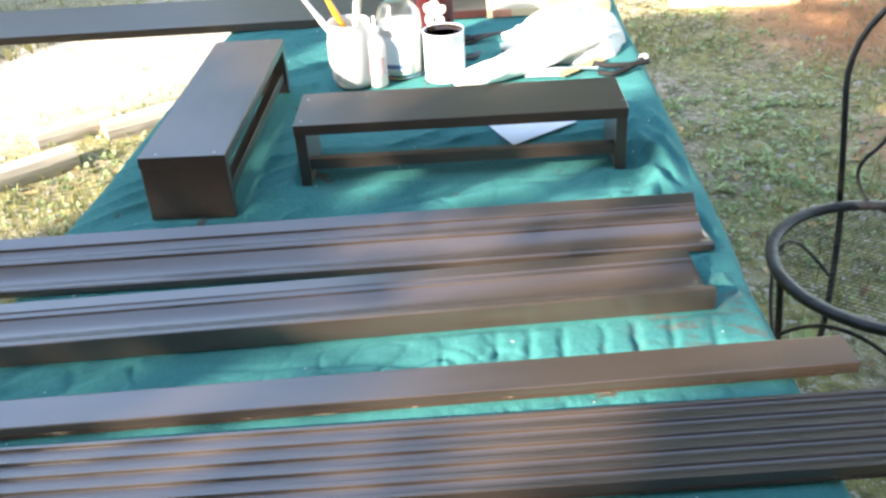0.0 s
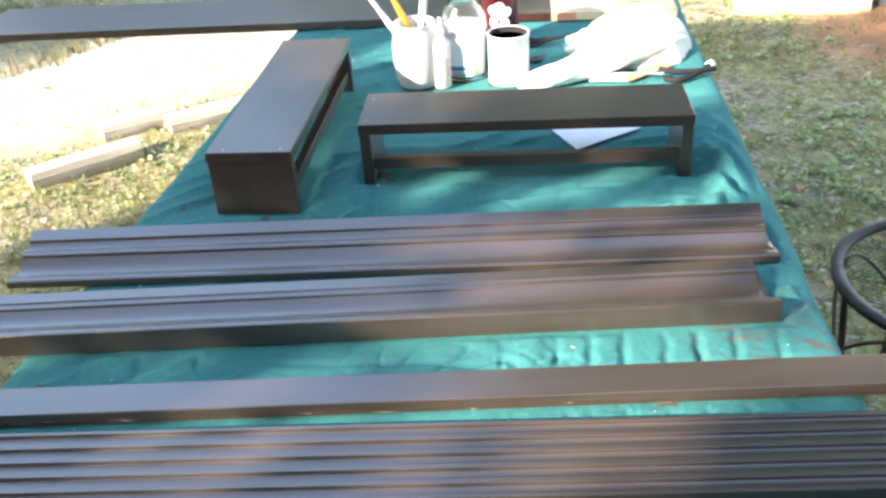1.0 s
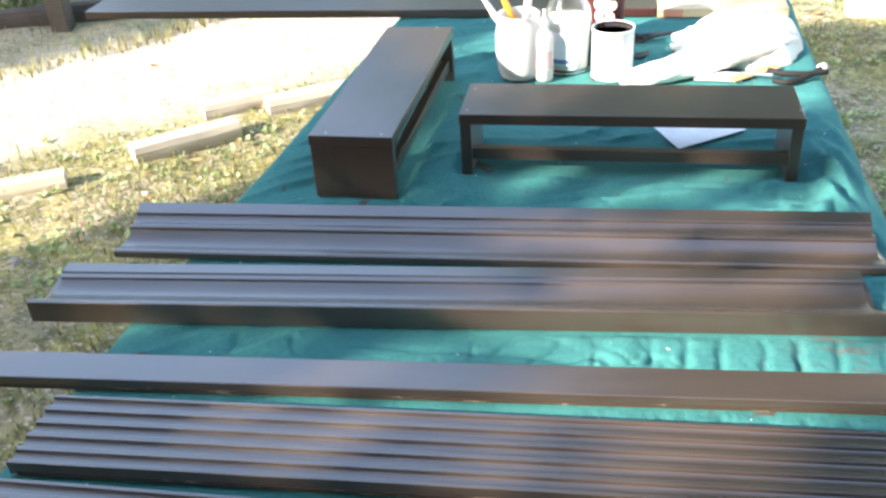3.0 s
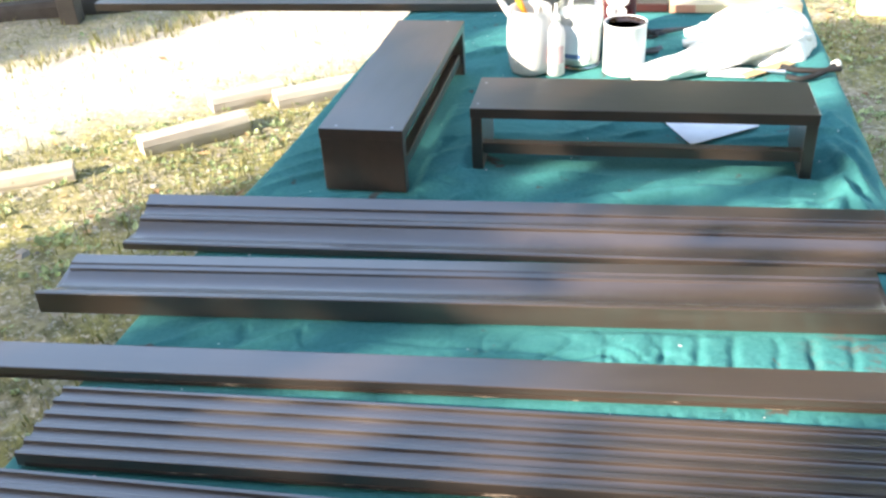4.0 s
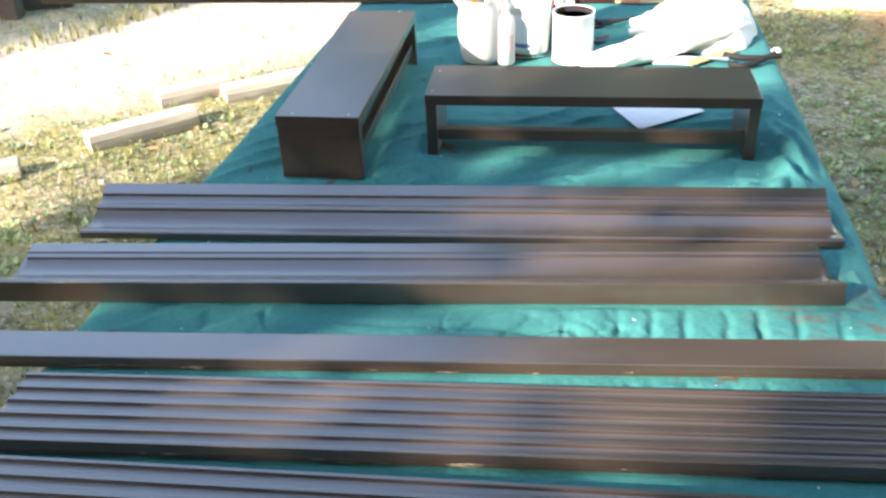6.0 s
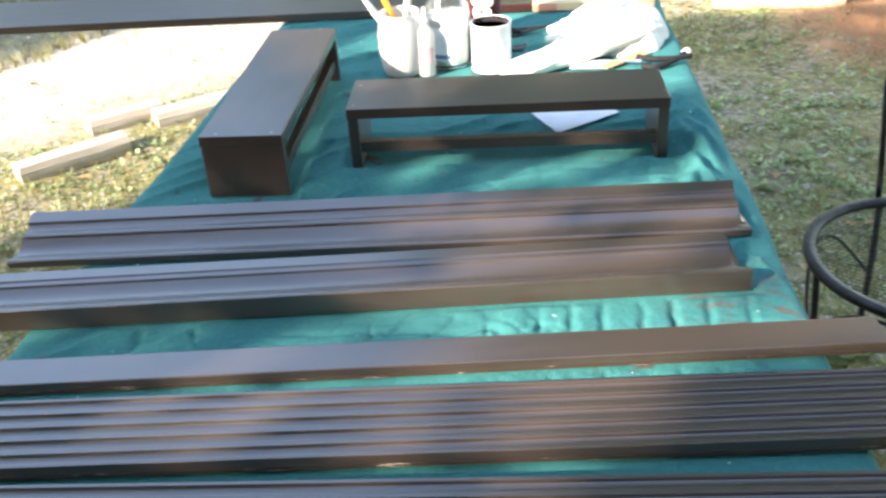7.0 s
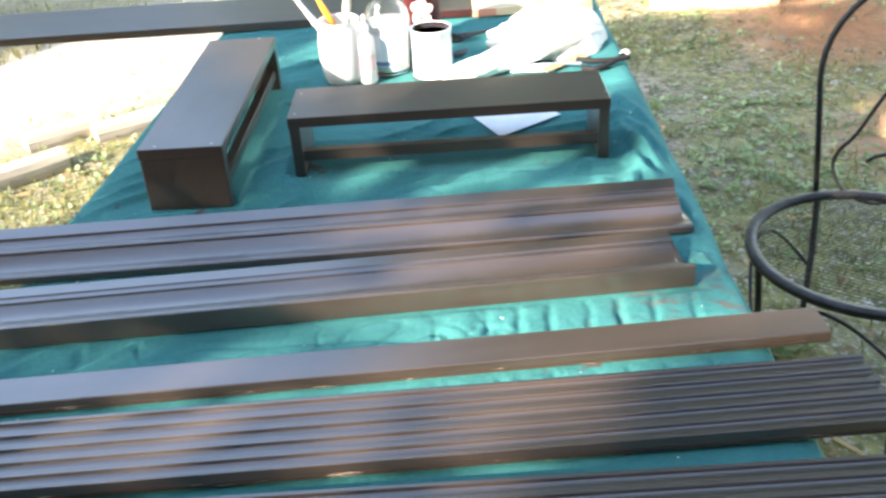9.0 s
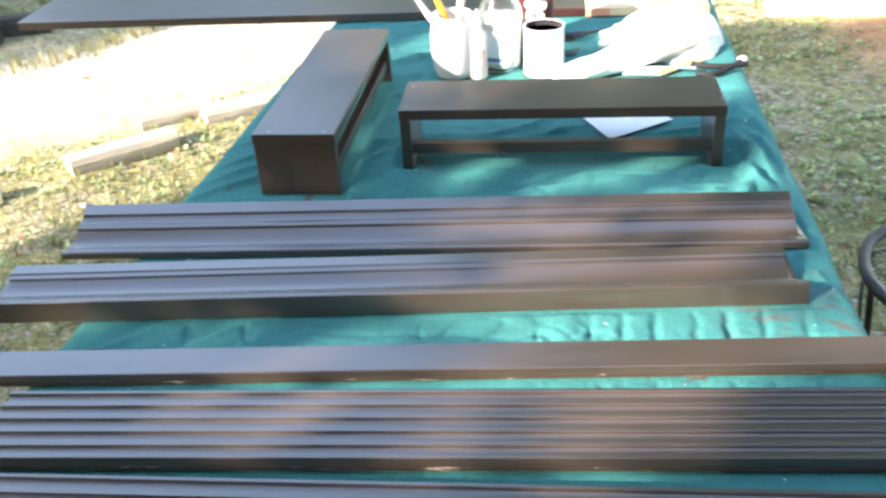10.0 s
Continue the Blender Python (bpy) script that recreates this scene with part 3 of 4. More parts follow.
MURKY = simple("cloudy_water", (0.70, 0.72, 0.73), 0.15, 0, 0.1, 10, 0)


def build_bottle():
    t = vessel("squeeze_bottle", pose(-0.206, 1.968, 0.753), "small white squeeze bottle with a faded pink label", "bottle")
    part("body", lathe([(0.016, 0), (0.019, 0.003), (0.0195, 0.09), (0.017, 0.103), (0.009, 0.112), (0.009, 0.118)], 28), PLASTIC, t, smooth=True)
    part("cap", lathe([(0.0095, 0.1182), (0.0095, 0.128), (0.004, 0.135), (0.0025, 0.155)], 20), WHITEWOOD, t, "white nozzle cap", smooth=True)
    band = bmesh.new()
    for a0, a1, z0, z1 in ((-160, -30, 0.030, 0.068),):
        ring = [[band.verts.new((0.0199 * math.cos(radians(a0 + (a1 - a0) * k / 10)), 0.0199 * math.sin(radians(a0 + (a1 - a0) * k / 10)), z)) for k in range(11)] for z in (z0, z1)]
        for k in range(10):
            band.faces.new((ring[0][k], ring[0][k + 1], ring[1][k + 1], ring[1][k]))
    part("label", band, PINK, t, "faded pink label", smooth=True)


def build_can():
    t = vessel("tin_can", pose(-0.062, 1.998, 0.753), "white-labelled tin can filled with dark brown paint", "can")
    t.scale = (1.09, 1.09, 1.0)
    prof = [(0.040, 0.0), (0.0415, 0.001), (0.0415, 0.003), (0.0405, 0.005), (0.0405, 0.103), (0.0418, 0.105), (0.0418, 0.108), (0.0402, 0.108), (0.0398, 0.104), (0.0395, 0.006), (0.002, 0.006)]
    part("body", lathe(prof), TIN, t, smooth=True)
    part("paint_coat", lathe([(0.0394, 0.0945), (0.0394, 0.1065), (0.0392, 0.1068), (0.0388, 0.1065), (0.0388, 0.0945)]), WETPAINT, t, "dark brown paint smeared inside the rim", smooth=True)
    part("paint", lathe([(0.0385, 0.0925), (0.0393, 0.094), (0.002, 0.0942)]), WETPAINT, t, "wet dark brown paint", smooth=True)
    for a, z0, w in ((-1.9, 0.07, 0.10), (-1.25, 0.055, 0.07), (-0.4, 0.080, 0.12)):
        runs = bmesh.new()
        ring = [[runs.verts.new((0.0411 * math.cos(a + s * w), 0.0411 * math.sin(a + s * w), z)) for s in (-0.5, 0, 0.5)] for z in (z0, 0.102)]
        for k in range(2):
            runs.faces.new((ring[0][k], ring[0][k + 1], ring[1][k + 1], ring[1][k]))
        part("paint_run", runs, DRIP, t, "thin pale grey drip down the label", smooth=True)


DRIP = simple("pale_blue_drips", (0.50, 0.58, 0.62), 0.5, 0, 0.1, 30, 0)


def build_red_tin():
    t = vessel("red_tin", pose(-0.085, 2.215, 0.753), "dark red tin with a pale blotchy emblem", "tin")
    part("body", lathe([(0.041, 0), (0.0435, 0.002), (0.0435, 0.150), (0.0445, 0.152), (0.0445, 0.158), (0.040, 0.160), (0.002, 0.1605)]), REDTIN, t, smooth=True)
    for a, z, r in ((-1.75, 0.075, 0.016), (-1.45, 0.092, 0.013), (-1.30, 0.072, 0.012), (-1.60, 0.108, 0.014), (-1.15, 0.098, 0.011), (-1.9, 0.102, 0.012), (-1.42, 0.055, 0.010)):
        em = bmesh.new()
        c = em.verts.new((0.0440 * math.cos(a), 0.0440 * math.sin(a), z))
        rim = [em.verts.new((0.0440 * math.cos(a + r / 0.044 * math.cos(q)), 0.0440 * math.sin(a + r / 0.044 * math.cos(q)), z + r * math.sin(q))) for q in (2 * math.pi * k / 12 for k in range(12))]
        for k in range(12):
            em.faces.new((c, rim[k], rim[(k + 1) % 12]))
        part("emblem_blotch", em, WHITEWOOD, t, "pale printed blotch")


build_jug()
brush(-0.232, 1.975, 0.768, 4, -31, 6, WHITEWOOD, 0.245, "thin paint brush with a white handle, bristles down")
brush(-0.226, 2.000, 0.768, -4, -27, -8, ORANGE, 0.235, "paint brush with an amber lacquered handle in the jug")
brush(-0.262, 1.980, 0.765, 5, 6, 60, WHITEWOOD, 0.25, "thin paint brush with a white handle, bristles down")
brush(-0.268, 2.002, 0.765, -8, 13, 20, RAW, 0.24, "paint brush with a bare wooden handle in the jug")
build_jar()
build_bottle()
build_can()
build_red_tin()


def build_rag():
    """A heap of crumpled white cotton with a twisted tail and two stuffed fingers."""
    t = thing("rag", pose(0, 0, 0), "crumpled white cotton rag with a twisted tail on the cloth", "rag")
    bm = bmesh.new()
    n = 84
    grid = []
    for j in range(n + 1):
        row = []
        for i in range(n + 1):
            u, v = i / n * 2 - 1, j / n * 2 - 1
            x, y = 0.215 + 0.155 * u, 2.160 + 0.130 * v
            a = math.atan2(v, u)
            edge = 0.90 + 0.12 * noise.noise((math.cos(a) * 1.6, math.sin(a) * 1.6, 2)) + 0.05 * noise.noise((math.cos(a) * 5, math.sin(a) * 5, 6))
            d = math.hypot(u, v) / edge
            body = max(0.0, 1 - d ** 2.4)
            crumple = (0.5 - abs(noise.noise((x * 11 + y * 4, y * 7, 3)))) * 0.030 + (0.4 - abs(noise.noise((x * 26, y * 20, 8)))) * 0.010
            z = 0.752 + 0.070 * body ** 0.6 * (0.75 + 0.35 * noise.noise((x * 8, y * 8, 1)) + 0.25 * v) + crumple * min(1, body * 2.5)
            if d > 1:
                z = 0.7505
                k = 1 / d
                x, y = 0.215 + 0.155 * u * k, 2.160 + 0.130 * v * k
            row.append(bm.verts.new((x, y, z)))
        grid.append(row)
    for r, s in zip(grid, grid[1:]):
        for k in range(n):
            bm.faces.new((r[k], r[k + 1], s[k + 1], s[k]))
    bmesh.ops.remove_doubles(bm, verts=bm.verts, dist=0.0004)
    bmesh.ops.recalc_face_normals(bm, faces=bm.faces[:])
    part("bunched_cloth", bm, RAGWHITE, t, smooth=True)
    bm = bmesh.new()
    # twisted tail along the front
    path = glide([(-0.040, 1.938, 0.765), (0.03, 1.962, 0.772), (0.12, 2.012, 0.777), (0.20, 2.060, 0.782), (0.29, 2.115, 0.785), (0.340, 2.16, 0.775)], 10)
    rings = []
    for i, p in enumerate(path):
        r = 0.012 + 0.020 * math.sin(math.pi * min(1, (i + 6) / (len(path) + 6)))
        ring = []
        for k in range(20):
            a = 2 * math.pi * k / 20
            rr = r * (1 + 0.28 * noise.noise((math.cos(a + i * 0.06) * 2, math.sin(a + i * 0.06) * 2, i * 0.09)))
            ring.append(bm.verts.new((p.x - 0.4 * rr * math.cos(a), p.y + rr * math.cos(a), max(0.7515, p.z + 0.85 * rr * math.sin(a)))))
        rings.append(ring)
    for a, b in zip(rings, rings[1:]):
        for k in range(20):
            bm.faces.new((a[k], a[(k + 1) % 20], b[(k + 1) % 20], b[k]))
    bm.faces.new(rings[0][::-1])
    bm.faces.new(rings[-1])
    bmesh.ops.recalc_face_normals(bm, faces=bm.faces[:])
    part("tail", bm, RAGWHITE, t, "twisted tail", smooth=True)
    for line, r in (([(0.14, 2.18, 0.79), (0.105, 2.195, 0.778), (0.072, 2.20, 0.768)], 0.012), ([(0.15, 2.14, 0.785), (0.11, 2.145, 0.772), (0.066, 2.142, 0.764)], 0.0115)):
        part("corner", tube(glide(line, 5), r, 10, taper=0.75), RAGWHITE, t, "rolled-up corner", smooth=True)


build_rag()


def sheet(name, corners, z, material, label, category, thick=0.0006, curl=0.0):
    """A flat piece with the given outline, lying on the cloth."""
    bm = bmesh.new()
    a = [bm.verts.new((x, y, z + curl * (k == 0))) for k, (x, y) in enumerate(corners)]
    b = [bm.verts.new((x, y, z + thick + curl * (k == 0))) for k, (x, y) in enumerate(corners)]
    bm.faces.new(a[::-1])
    bm.faces.new(b)
    n = len(a)
    for k in range(n):
        bm.faces.new((a[k], a[(k + 1) % n], b[(k + 1) % n], b[k]))
    bmesh.ops.recalc_face_normals(bm, faces=bm.faces[:])
    return tagged(new(name, mesh_of(bm, name, material)), label, category)


sheet("paper_sheet", [(0.068, 1.621), (0.195, 1.713), (0.130, 1.800), (0.003, 1.760)], 0.7555, PAPER, "white folded paper sheet lying on the cloth", "paper")
sheet("paper_sheet", [(0.110, 1.965), (0.205, 1.958), (0.225, 2.005), (0.130, 2.02)], 0.7555, PAPER, "white paper scrap lying beside the rag", "paper")
sheet("stir_stick", [(0.192, 1.948), (0.296, 2.035), (0.282, 2.058), (0.178, 1.972)], 0.7575, STICK, "flat pale wooden paint stirring stick", "stick", 0.002)


def build_snips():
    t = thing("tin_snips", pose(0.325, 1.985, 0.760), "black-handled snips lying on the cloth near the table edge", "snips")
    for pts in ([(-0.055, -0.030, 0.0), (-0.03, -0.045, 0.002), (0.0, -0.028, 0.003), (0.028, 0.004, 0.003), (0.050, 0.040, 0.002)], [(-0.060, 0.018, 0.004), (-0.035, -0.004, 0.006), (-0.008, -0.010, 0.007), (0.02, -0.006, 0.006), (0.056, 0.012, 0.004)]):
        part("handle", tube(glide(pts, 6), 0.0062, 10), BLACKGRIP, t, smooth=True)
    part("blade", tube([(-0.055, -0.012, 0.003), (-0.085, -0.004, 0.002), (-0.115, 0.012, 0.0)], 0.006, 6, taper=0.25), STEEL, t)
    part("end_cap", tube([(0.047, 0.035, 0.002), (0.056, 0.047, 0.002)], 0.0092, 10), WHITEWOOD, t, "worn white grip end", smooth=True)


build_snips()


def build_scissors():
    t = thing("scissors", pose(0.0, 2.235, 0.757, 0, 0, 24), "dark steel scissors half under the rag", "scissors")
    for off in (0.004, -0.004):
        bm = bmesh.new()
        pts = [(0.0, off * 3, 0), (0.05, off * 2, 0), (0.125, off * 0.2, 0)]
        tube(pts, 0.0055, 6, bm, taper=0.2)
        part("blade", bm, DARKSTEEL, t)
    for cx, cy in ((-0.018, 0.016), (-0.016, -0.018)):
        ring = [(cx + 0.017 * math.cos(a), cy + 0.012 * math.sin(a), 0) for a in (2 * math.pi * k / 20 for k in range(20))]
        part("finger_loop", tube(ring, 0.0035, 8, closed=True), BLACKGRIP, t, smooth=True)
    lid = thing("can_lid", pose(-0.005, 2.125, 0.7545), "dull dark tin lid lying flat on the cloth", "lid")
    part("disc", lathe([(0.026, 0), (0.028, 0.001), (0.028, 0.004), (0.026, 0.005), (0.024, 0.003), (0.002, 0.003)], 28), DARKSTEEL, lid, smooth=True)


DARKSTEEL = simple("dark_steel", (0.10, 0.10, 0.11), 0.35, 0.8, 0.25, 30, 0.1)
build_scissors()


# ---- wrought-iron chair ----
def build_chair():
    cx, cy, r, h = 0.845, 1.652, 0.247, 0.435
    t = thing("patio_chair", pose(cx, cy, 0), "black wrought-iron patio chair with round mesh seat", "chair")
    ring = lambda rr, z, n=56: [(rr * math.cos(2 * math.pi * k / n), rr * math.sin(2 * math.pi * k / n), z) for k in range(n)]
    bm = bmesh.new()
    prof = [(-0.011, -0.009), (0.010, -0.010), (0.0125, 0.003), (0.009, 0.007), (-0.011, 0.007), (-0.014, 0.001)]
    loops = [[bm.verts.new(((r + a) * math.cos(2 * math.pi * k / 64), (r + a) * math.sin(2 * math.pi * k / 64), h + b)) for a, b in prof] for k in range(64)]
    for k in range(64):
        for q in range(6):
            bm.faces.new((loops[k][q], loops[(k + 1) % 64][q], loops[(k + 1) % 64][(q + 1) % 6], loops[k][(q + 1) % 6]))
    bmesh.ops.recalc_face_normals(bm, faces=bm.faces[:])
    part("seat_ring", bm, IRON, t, smooth=True)
    verts, faces = [], []
    gap, w = 0.0120, 0.0004
    for ang in (35, -35):
        d = Vector((math.cos(radians(ang)), math.sin(radians(ang)), 0))
        s = Vector((-d.y, d.x, 0))
        for k in range(-19, 20):
            half = math.sqrt(max(0, (r - 0.008) ** 2 - (k * gap) ** 2))
            if half < 0.01:
                continue
            zz = h + 0.002 + (0.001 if ang > 0 else -0.001)
            base = len(verts)
            for e in (-1, 1):
                for a, b in ((-w, -w), (w, -w), (w, w), (-w, w)):
                    p = s * (k * gap + a) + d * half * e
                    verts.append((p.x, p.y, zz + b))
            faces += [(base + q, base + (q + 1) % 4, base + 4 + (q + 1) % 4, base + 4 + q) for q in range(4)]
    me = bpy.data.meshes.new("mesh_seat")
    me.from_pydata(verts, [], faces)
    me.materials.append(IRON)
    seat = new("mesh_seat", me)
    seat.parent = t
    tagged(seat, "black expanded-metal mesh")
    back = Vector((0.64, 0.77, 0))
    along = Vector((0.77, -0.64, 0))
    root = back * 0.185
    P = lambda u, z: tuple(root + along * u + back * (0.02 * max(0, z - 0.45) + 0.055 * (1 - (u / 0.22) ** 2)) + Vector((0, 0, z)))
    arch = [P(-0.194, h - 0.012), P(-0.207, 0.572), P(-0.220, 0.70)] + [P(-0.221 * math.cos(a), 0.735 + 0.225 * math.sin(a)) for a in (math.pi * k / 20 for k in range(21))] + [P(0.220, 0.70), P(0.207, 0.572), P(0.194, h - 0.012)]
    part("back_frame", tube(arch, 0.0068, 10), IRON, t, smooth=True)
    for s in (-1, 1):
        big = [(0.0, 0.795), (-0.037, 0.749), (-0.085, 0.691), (-0.132, 0.584), (-0.161, 0.539), (-0.170, 0.503), (-0.155, 0.460), (-0.125, 0.428), (-0.075, 0.415), (-0.032, 0.438), (-0.019, 0.491), (-0.027, 0.517), (-0.055, 0.541), (-0.084, 0.534), (-0.103, 0.517)]
        part("scroll", tube([Vector(P(s * u, z)) for u, z in [(q.x, q.y) for q in glide([(u, z, 0) for u, z in big], 6)]], 0.0044, 8), IRON, t, smooth=True)
        top = [(0.0, 0.885), (-0.056, 0.861), (-0.091, 0.842), (-0.105, 0.810), (-0.095, 0.779), (-0.074, 0.765), (-0.050, 0.778)]
        part("scroll", tube([Vector(P(s * u, z)) for u, z in [(q.x, q.y) for q in glide([(u, z, 0) for u, z in top], 6)]], 0.0044, 8), IRON, t, smooth=True)
    feet = (97, 187, 269, 7)
    for a in feet:
        d = Vector((math.cos(radians(a)), math.sin(radians(a)), 0))
        leg = glide([d * 0.248 + Vector((0, 0, h - 0.008)), d * 0.236 + Vector((0, 0, 0.28)), d * 0.236 + Vector((0, 0, 0.12)), d * 0.256 + Vector((0, 0, earth(cx + d.x * 0.256, cy + d.y * 0.256)))], 6)
        part("leg", tube(leg, 0.0075, 10), IRON, t, smooth=True)
    # arched braces from leg to leg, touching the seat ring between them
    for a, b in ((97, 187), (187, 269), (269, 367)):
        low = 0.245 if a == 97 else 0.285
        line = [(0.238 * math.cos(radians(a + (b - a) * k / 14)), 0.238 * math.sin(radians(a + (b - a) * k / 14)), low + (0.400 - low) * math.sin(math.pi * k / 14)) for k in range(15)]
        part("brace", tube(line, 0.0042, 8), IRON, t, smooth=True)


build_chair()


# ---- yard things ----
def timber(x0, y0, x1, y1, seed, h=0.10, w=0.11, material=None, label="weathered grey landscape timber edging sunk in soil"):
    d = Vector((x1 - x0, y1 - y0, 0))
    L = d.length
    t = thing("landscape_timber", pose(x0, y0, earth(x0, y0) - 0.035, 0, 0, math.degrees(math.atan2(d.y, d.x))), label, "timber", "bed edging timbers")
    bm = bmesh.new()
    n, m = 18, 14
    rows = []
    for i in range(n + 1):
        x = L * i / n
        ring = []
        for k in range(m):
            a = 2 * math.pi * k / m
            c, s = math.cos(a), math.sin(a)
            f = 1 / max(abs(c), abs(s)) ** 0.75
            j = 1 + 0.06 * noise.noise((x * 6, c * 2 + seed, s * 2))
            ring.append(bm.verts.new((x + 0.008 * noise.noise((c * 3, s * 3, seed)) * (i in (0, n)), w / 2 + w / 2 * c * f * j * 0.9, h / 2 + h / 2 * s * f * j * 0.95)))
        rows.append(ring)
    for a, b in zip(rows, rows[1:]):
        for k in range(m):
            bm.faces.new((a[k], a[(k + 1) % m], b[(k + 1) % m], b[k]))
    bm.faces.new(rows[0][::-1])
    bm.faces.new(rows[-1])
    bmesh.ops.recalc_face_normals(bm, faces=bm.faces[:])
    part("beam", bm, material or TIMBER, t, smooth=False)


timber(-1.835, 2.985, -1.515, 3.262, 1)
timber(-1.73, 3.405, -1.478, 3.590, 2)
timber(-1.470, 3.475, -1.02, 3.785, 3)
timber(-2.62, 2.43, -2.005, 2.765, 4)
timber(-3.95, 4.30, -2.78, 4.75, 5, 0.13, 0.12, DARKWOOD, "dark landscape timber edging a bed")


def build_lumber():
    t = thing("raw_plank", pose(1.0, 4.735, 0.005, 0, 0, -6), "pale raw pine plank lying on the ground", "plank")
    part("plank_body", box(0, 0.63, 0, 0.14, 0.0, 0.09, 0.004), RAW, t)
    p = thing("wooden_post", pose(-3.035, 4.585, -0.02, 0, 0, 8), "dark weathered square wooden post standing in soil", "post")
    part("shaft", box(-0.05, 0.05, -0.05, 0.05, 0, 1.05, 0.006), DARKWOOD, p)


build_lumber()


def build_shrub():
    t = thing("shrub", pose(-3.50, 4.95, 0), "low dark green leafy shrub beyond the post", "shrub")
    rng = random.Random(21)
    part("stem", tube(glide([(0, 0, -0.03), (0.02, 0.01, 0.15), (-0.01, 0.03, 0.34)], 4), 0.012, 8, taper=0.5), BARK, t)
    verts, faces = [], []
    for _ in range(420):
        v = Vector((rng.gauss(0, 1), rng.gauss(0, 1), rng.gauss(0, 1))).normalized() * rng.uniform(0.25, 1) ** 0.5
        p = Vector((v.x * 0.32, v.y * 0.28, 0.27 + v.z * 0.22))
        d = (v + Vector((rng.gauss(0, 0.4), rng.gauss(0, 0.4), rng.gauss(0, 0.3)))).normalized()
        leaf_card(verts, faces, p, d, d.orthogonal().normalized(), rng.uniform(0.05, 0.10), rng.uniform(0.03, 0.05), 0.15)
    me = bpy.data.meshes.new("foliage")
    me.from_pydata(verts, [], faces)
    me.materials.append(LEAF)
    ob = new("foliage", me)
    ob.parent = t
    twig = thing("twig", pose(0.78, 1.545, earth(0.78, 1.545) + 0.006), "pale dry twig on the soil beside the table", "twig")
    part("stick", tube(glide([(-0.05, 0.08, 0), (0.0, 0.0, 0.006), (0.06, -0.07, 0.002)], 4), 0.006, 7, taper=0.6), STICK, twig)



def rock(x, y, r, seed, label="rounded grey rock half sunk in the soil", material=None):
    bm = bmesh.new()
    bmesh.ops.create_icosphere(bm, subdivisions=3, radius=1)
    for v in bm.verts:
        k = 1 + 0.28 * noise.noise(v.co * 1.3 + Vector((seed, 0, 0))) + 0.08 * noise.noise(v.co * 4 + Vector((seed, 3, 0)))
        v.co = Vector((v.co.x * r * k, v.co.y * r * 0.8 * k, v.co.z * r * 0.55 * k))
    ob = new("rock", mesh_of(bm, "rock", material or STONE, True))
    ob.location = (x, y, earth(x, y) + r * 0.18)
    tagged(ob, label, "rock", "rocks in the yard")


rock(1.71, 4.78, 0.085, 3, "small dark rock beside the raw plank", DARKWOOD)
rock(1.10, 1.934, 0.03, 5, "small white rock on the soil under the chair")
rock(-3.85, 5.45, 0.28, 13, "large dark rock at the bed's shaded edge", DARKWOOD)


# ---- scattered ground cover ----
def leaf_card(verts, faces, p, d, up, length, width, droop=0.25):
    """A small pointed leaf of two bent halves."""
    side = d.cross(up).normalized() * width / 2
    mid = p + d * length * 0.5 + up * length * droop * 0.5
    tip = p + d * length
    b = len(verts)
    verts += [tuple(p), tuple(mid + side), tuple(tip), tuple(mid - side), tuple(mid - up * width * 0.18)]
    faces += [(b, b + 1, b + 4), (b + 1, b + 2, b + 4), (b + 2, b + 3, b + 4), (b + 3, b, b + 4)]


def seen_ground(rng):
    """A random place in the part of the yard round the table."""
    while True:
        x, y = rng.uniform(-3.8, 2.4), rng.uniform(0.3, 5.6)
        n = -0.660 * x + 0.751 * y
        if 3.8 < n < 5.8 and rng.random() < (0.93 if n < 4.9 else 0.75):
            continue
        if not (left_edge(y) + 0.06 < x < TX1 - 0.06 and y < 2.6):
            return x, y


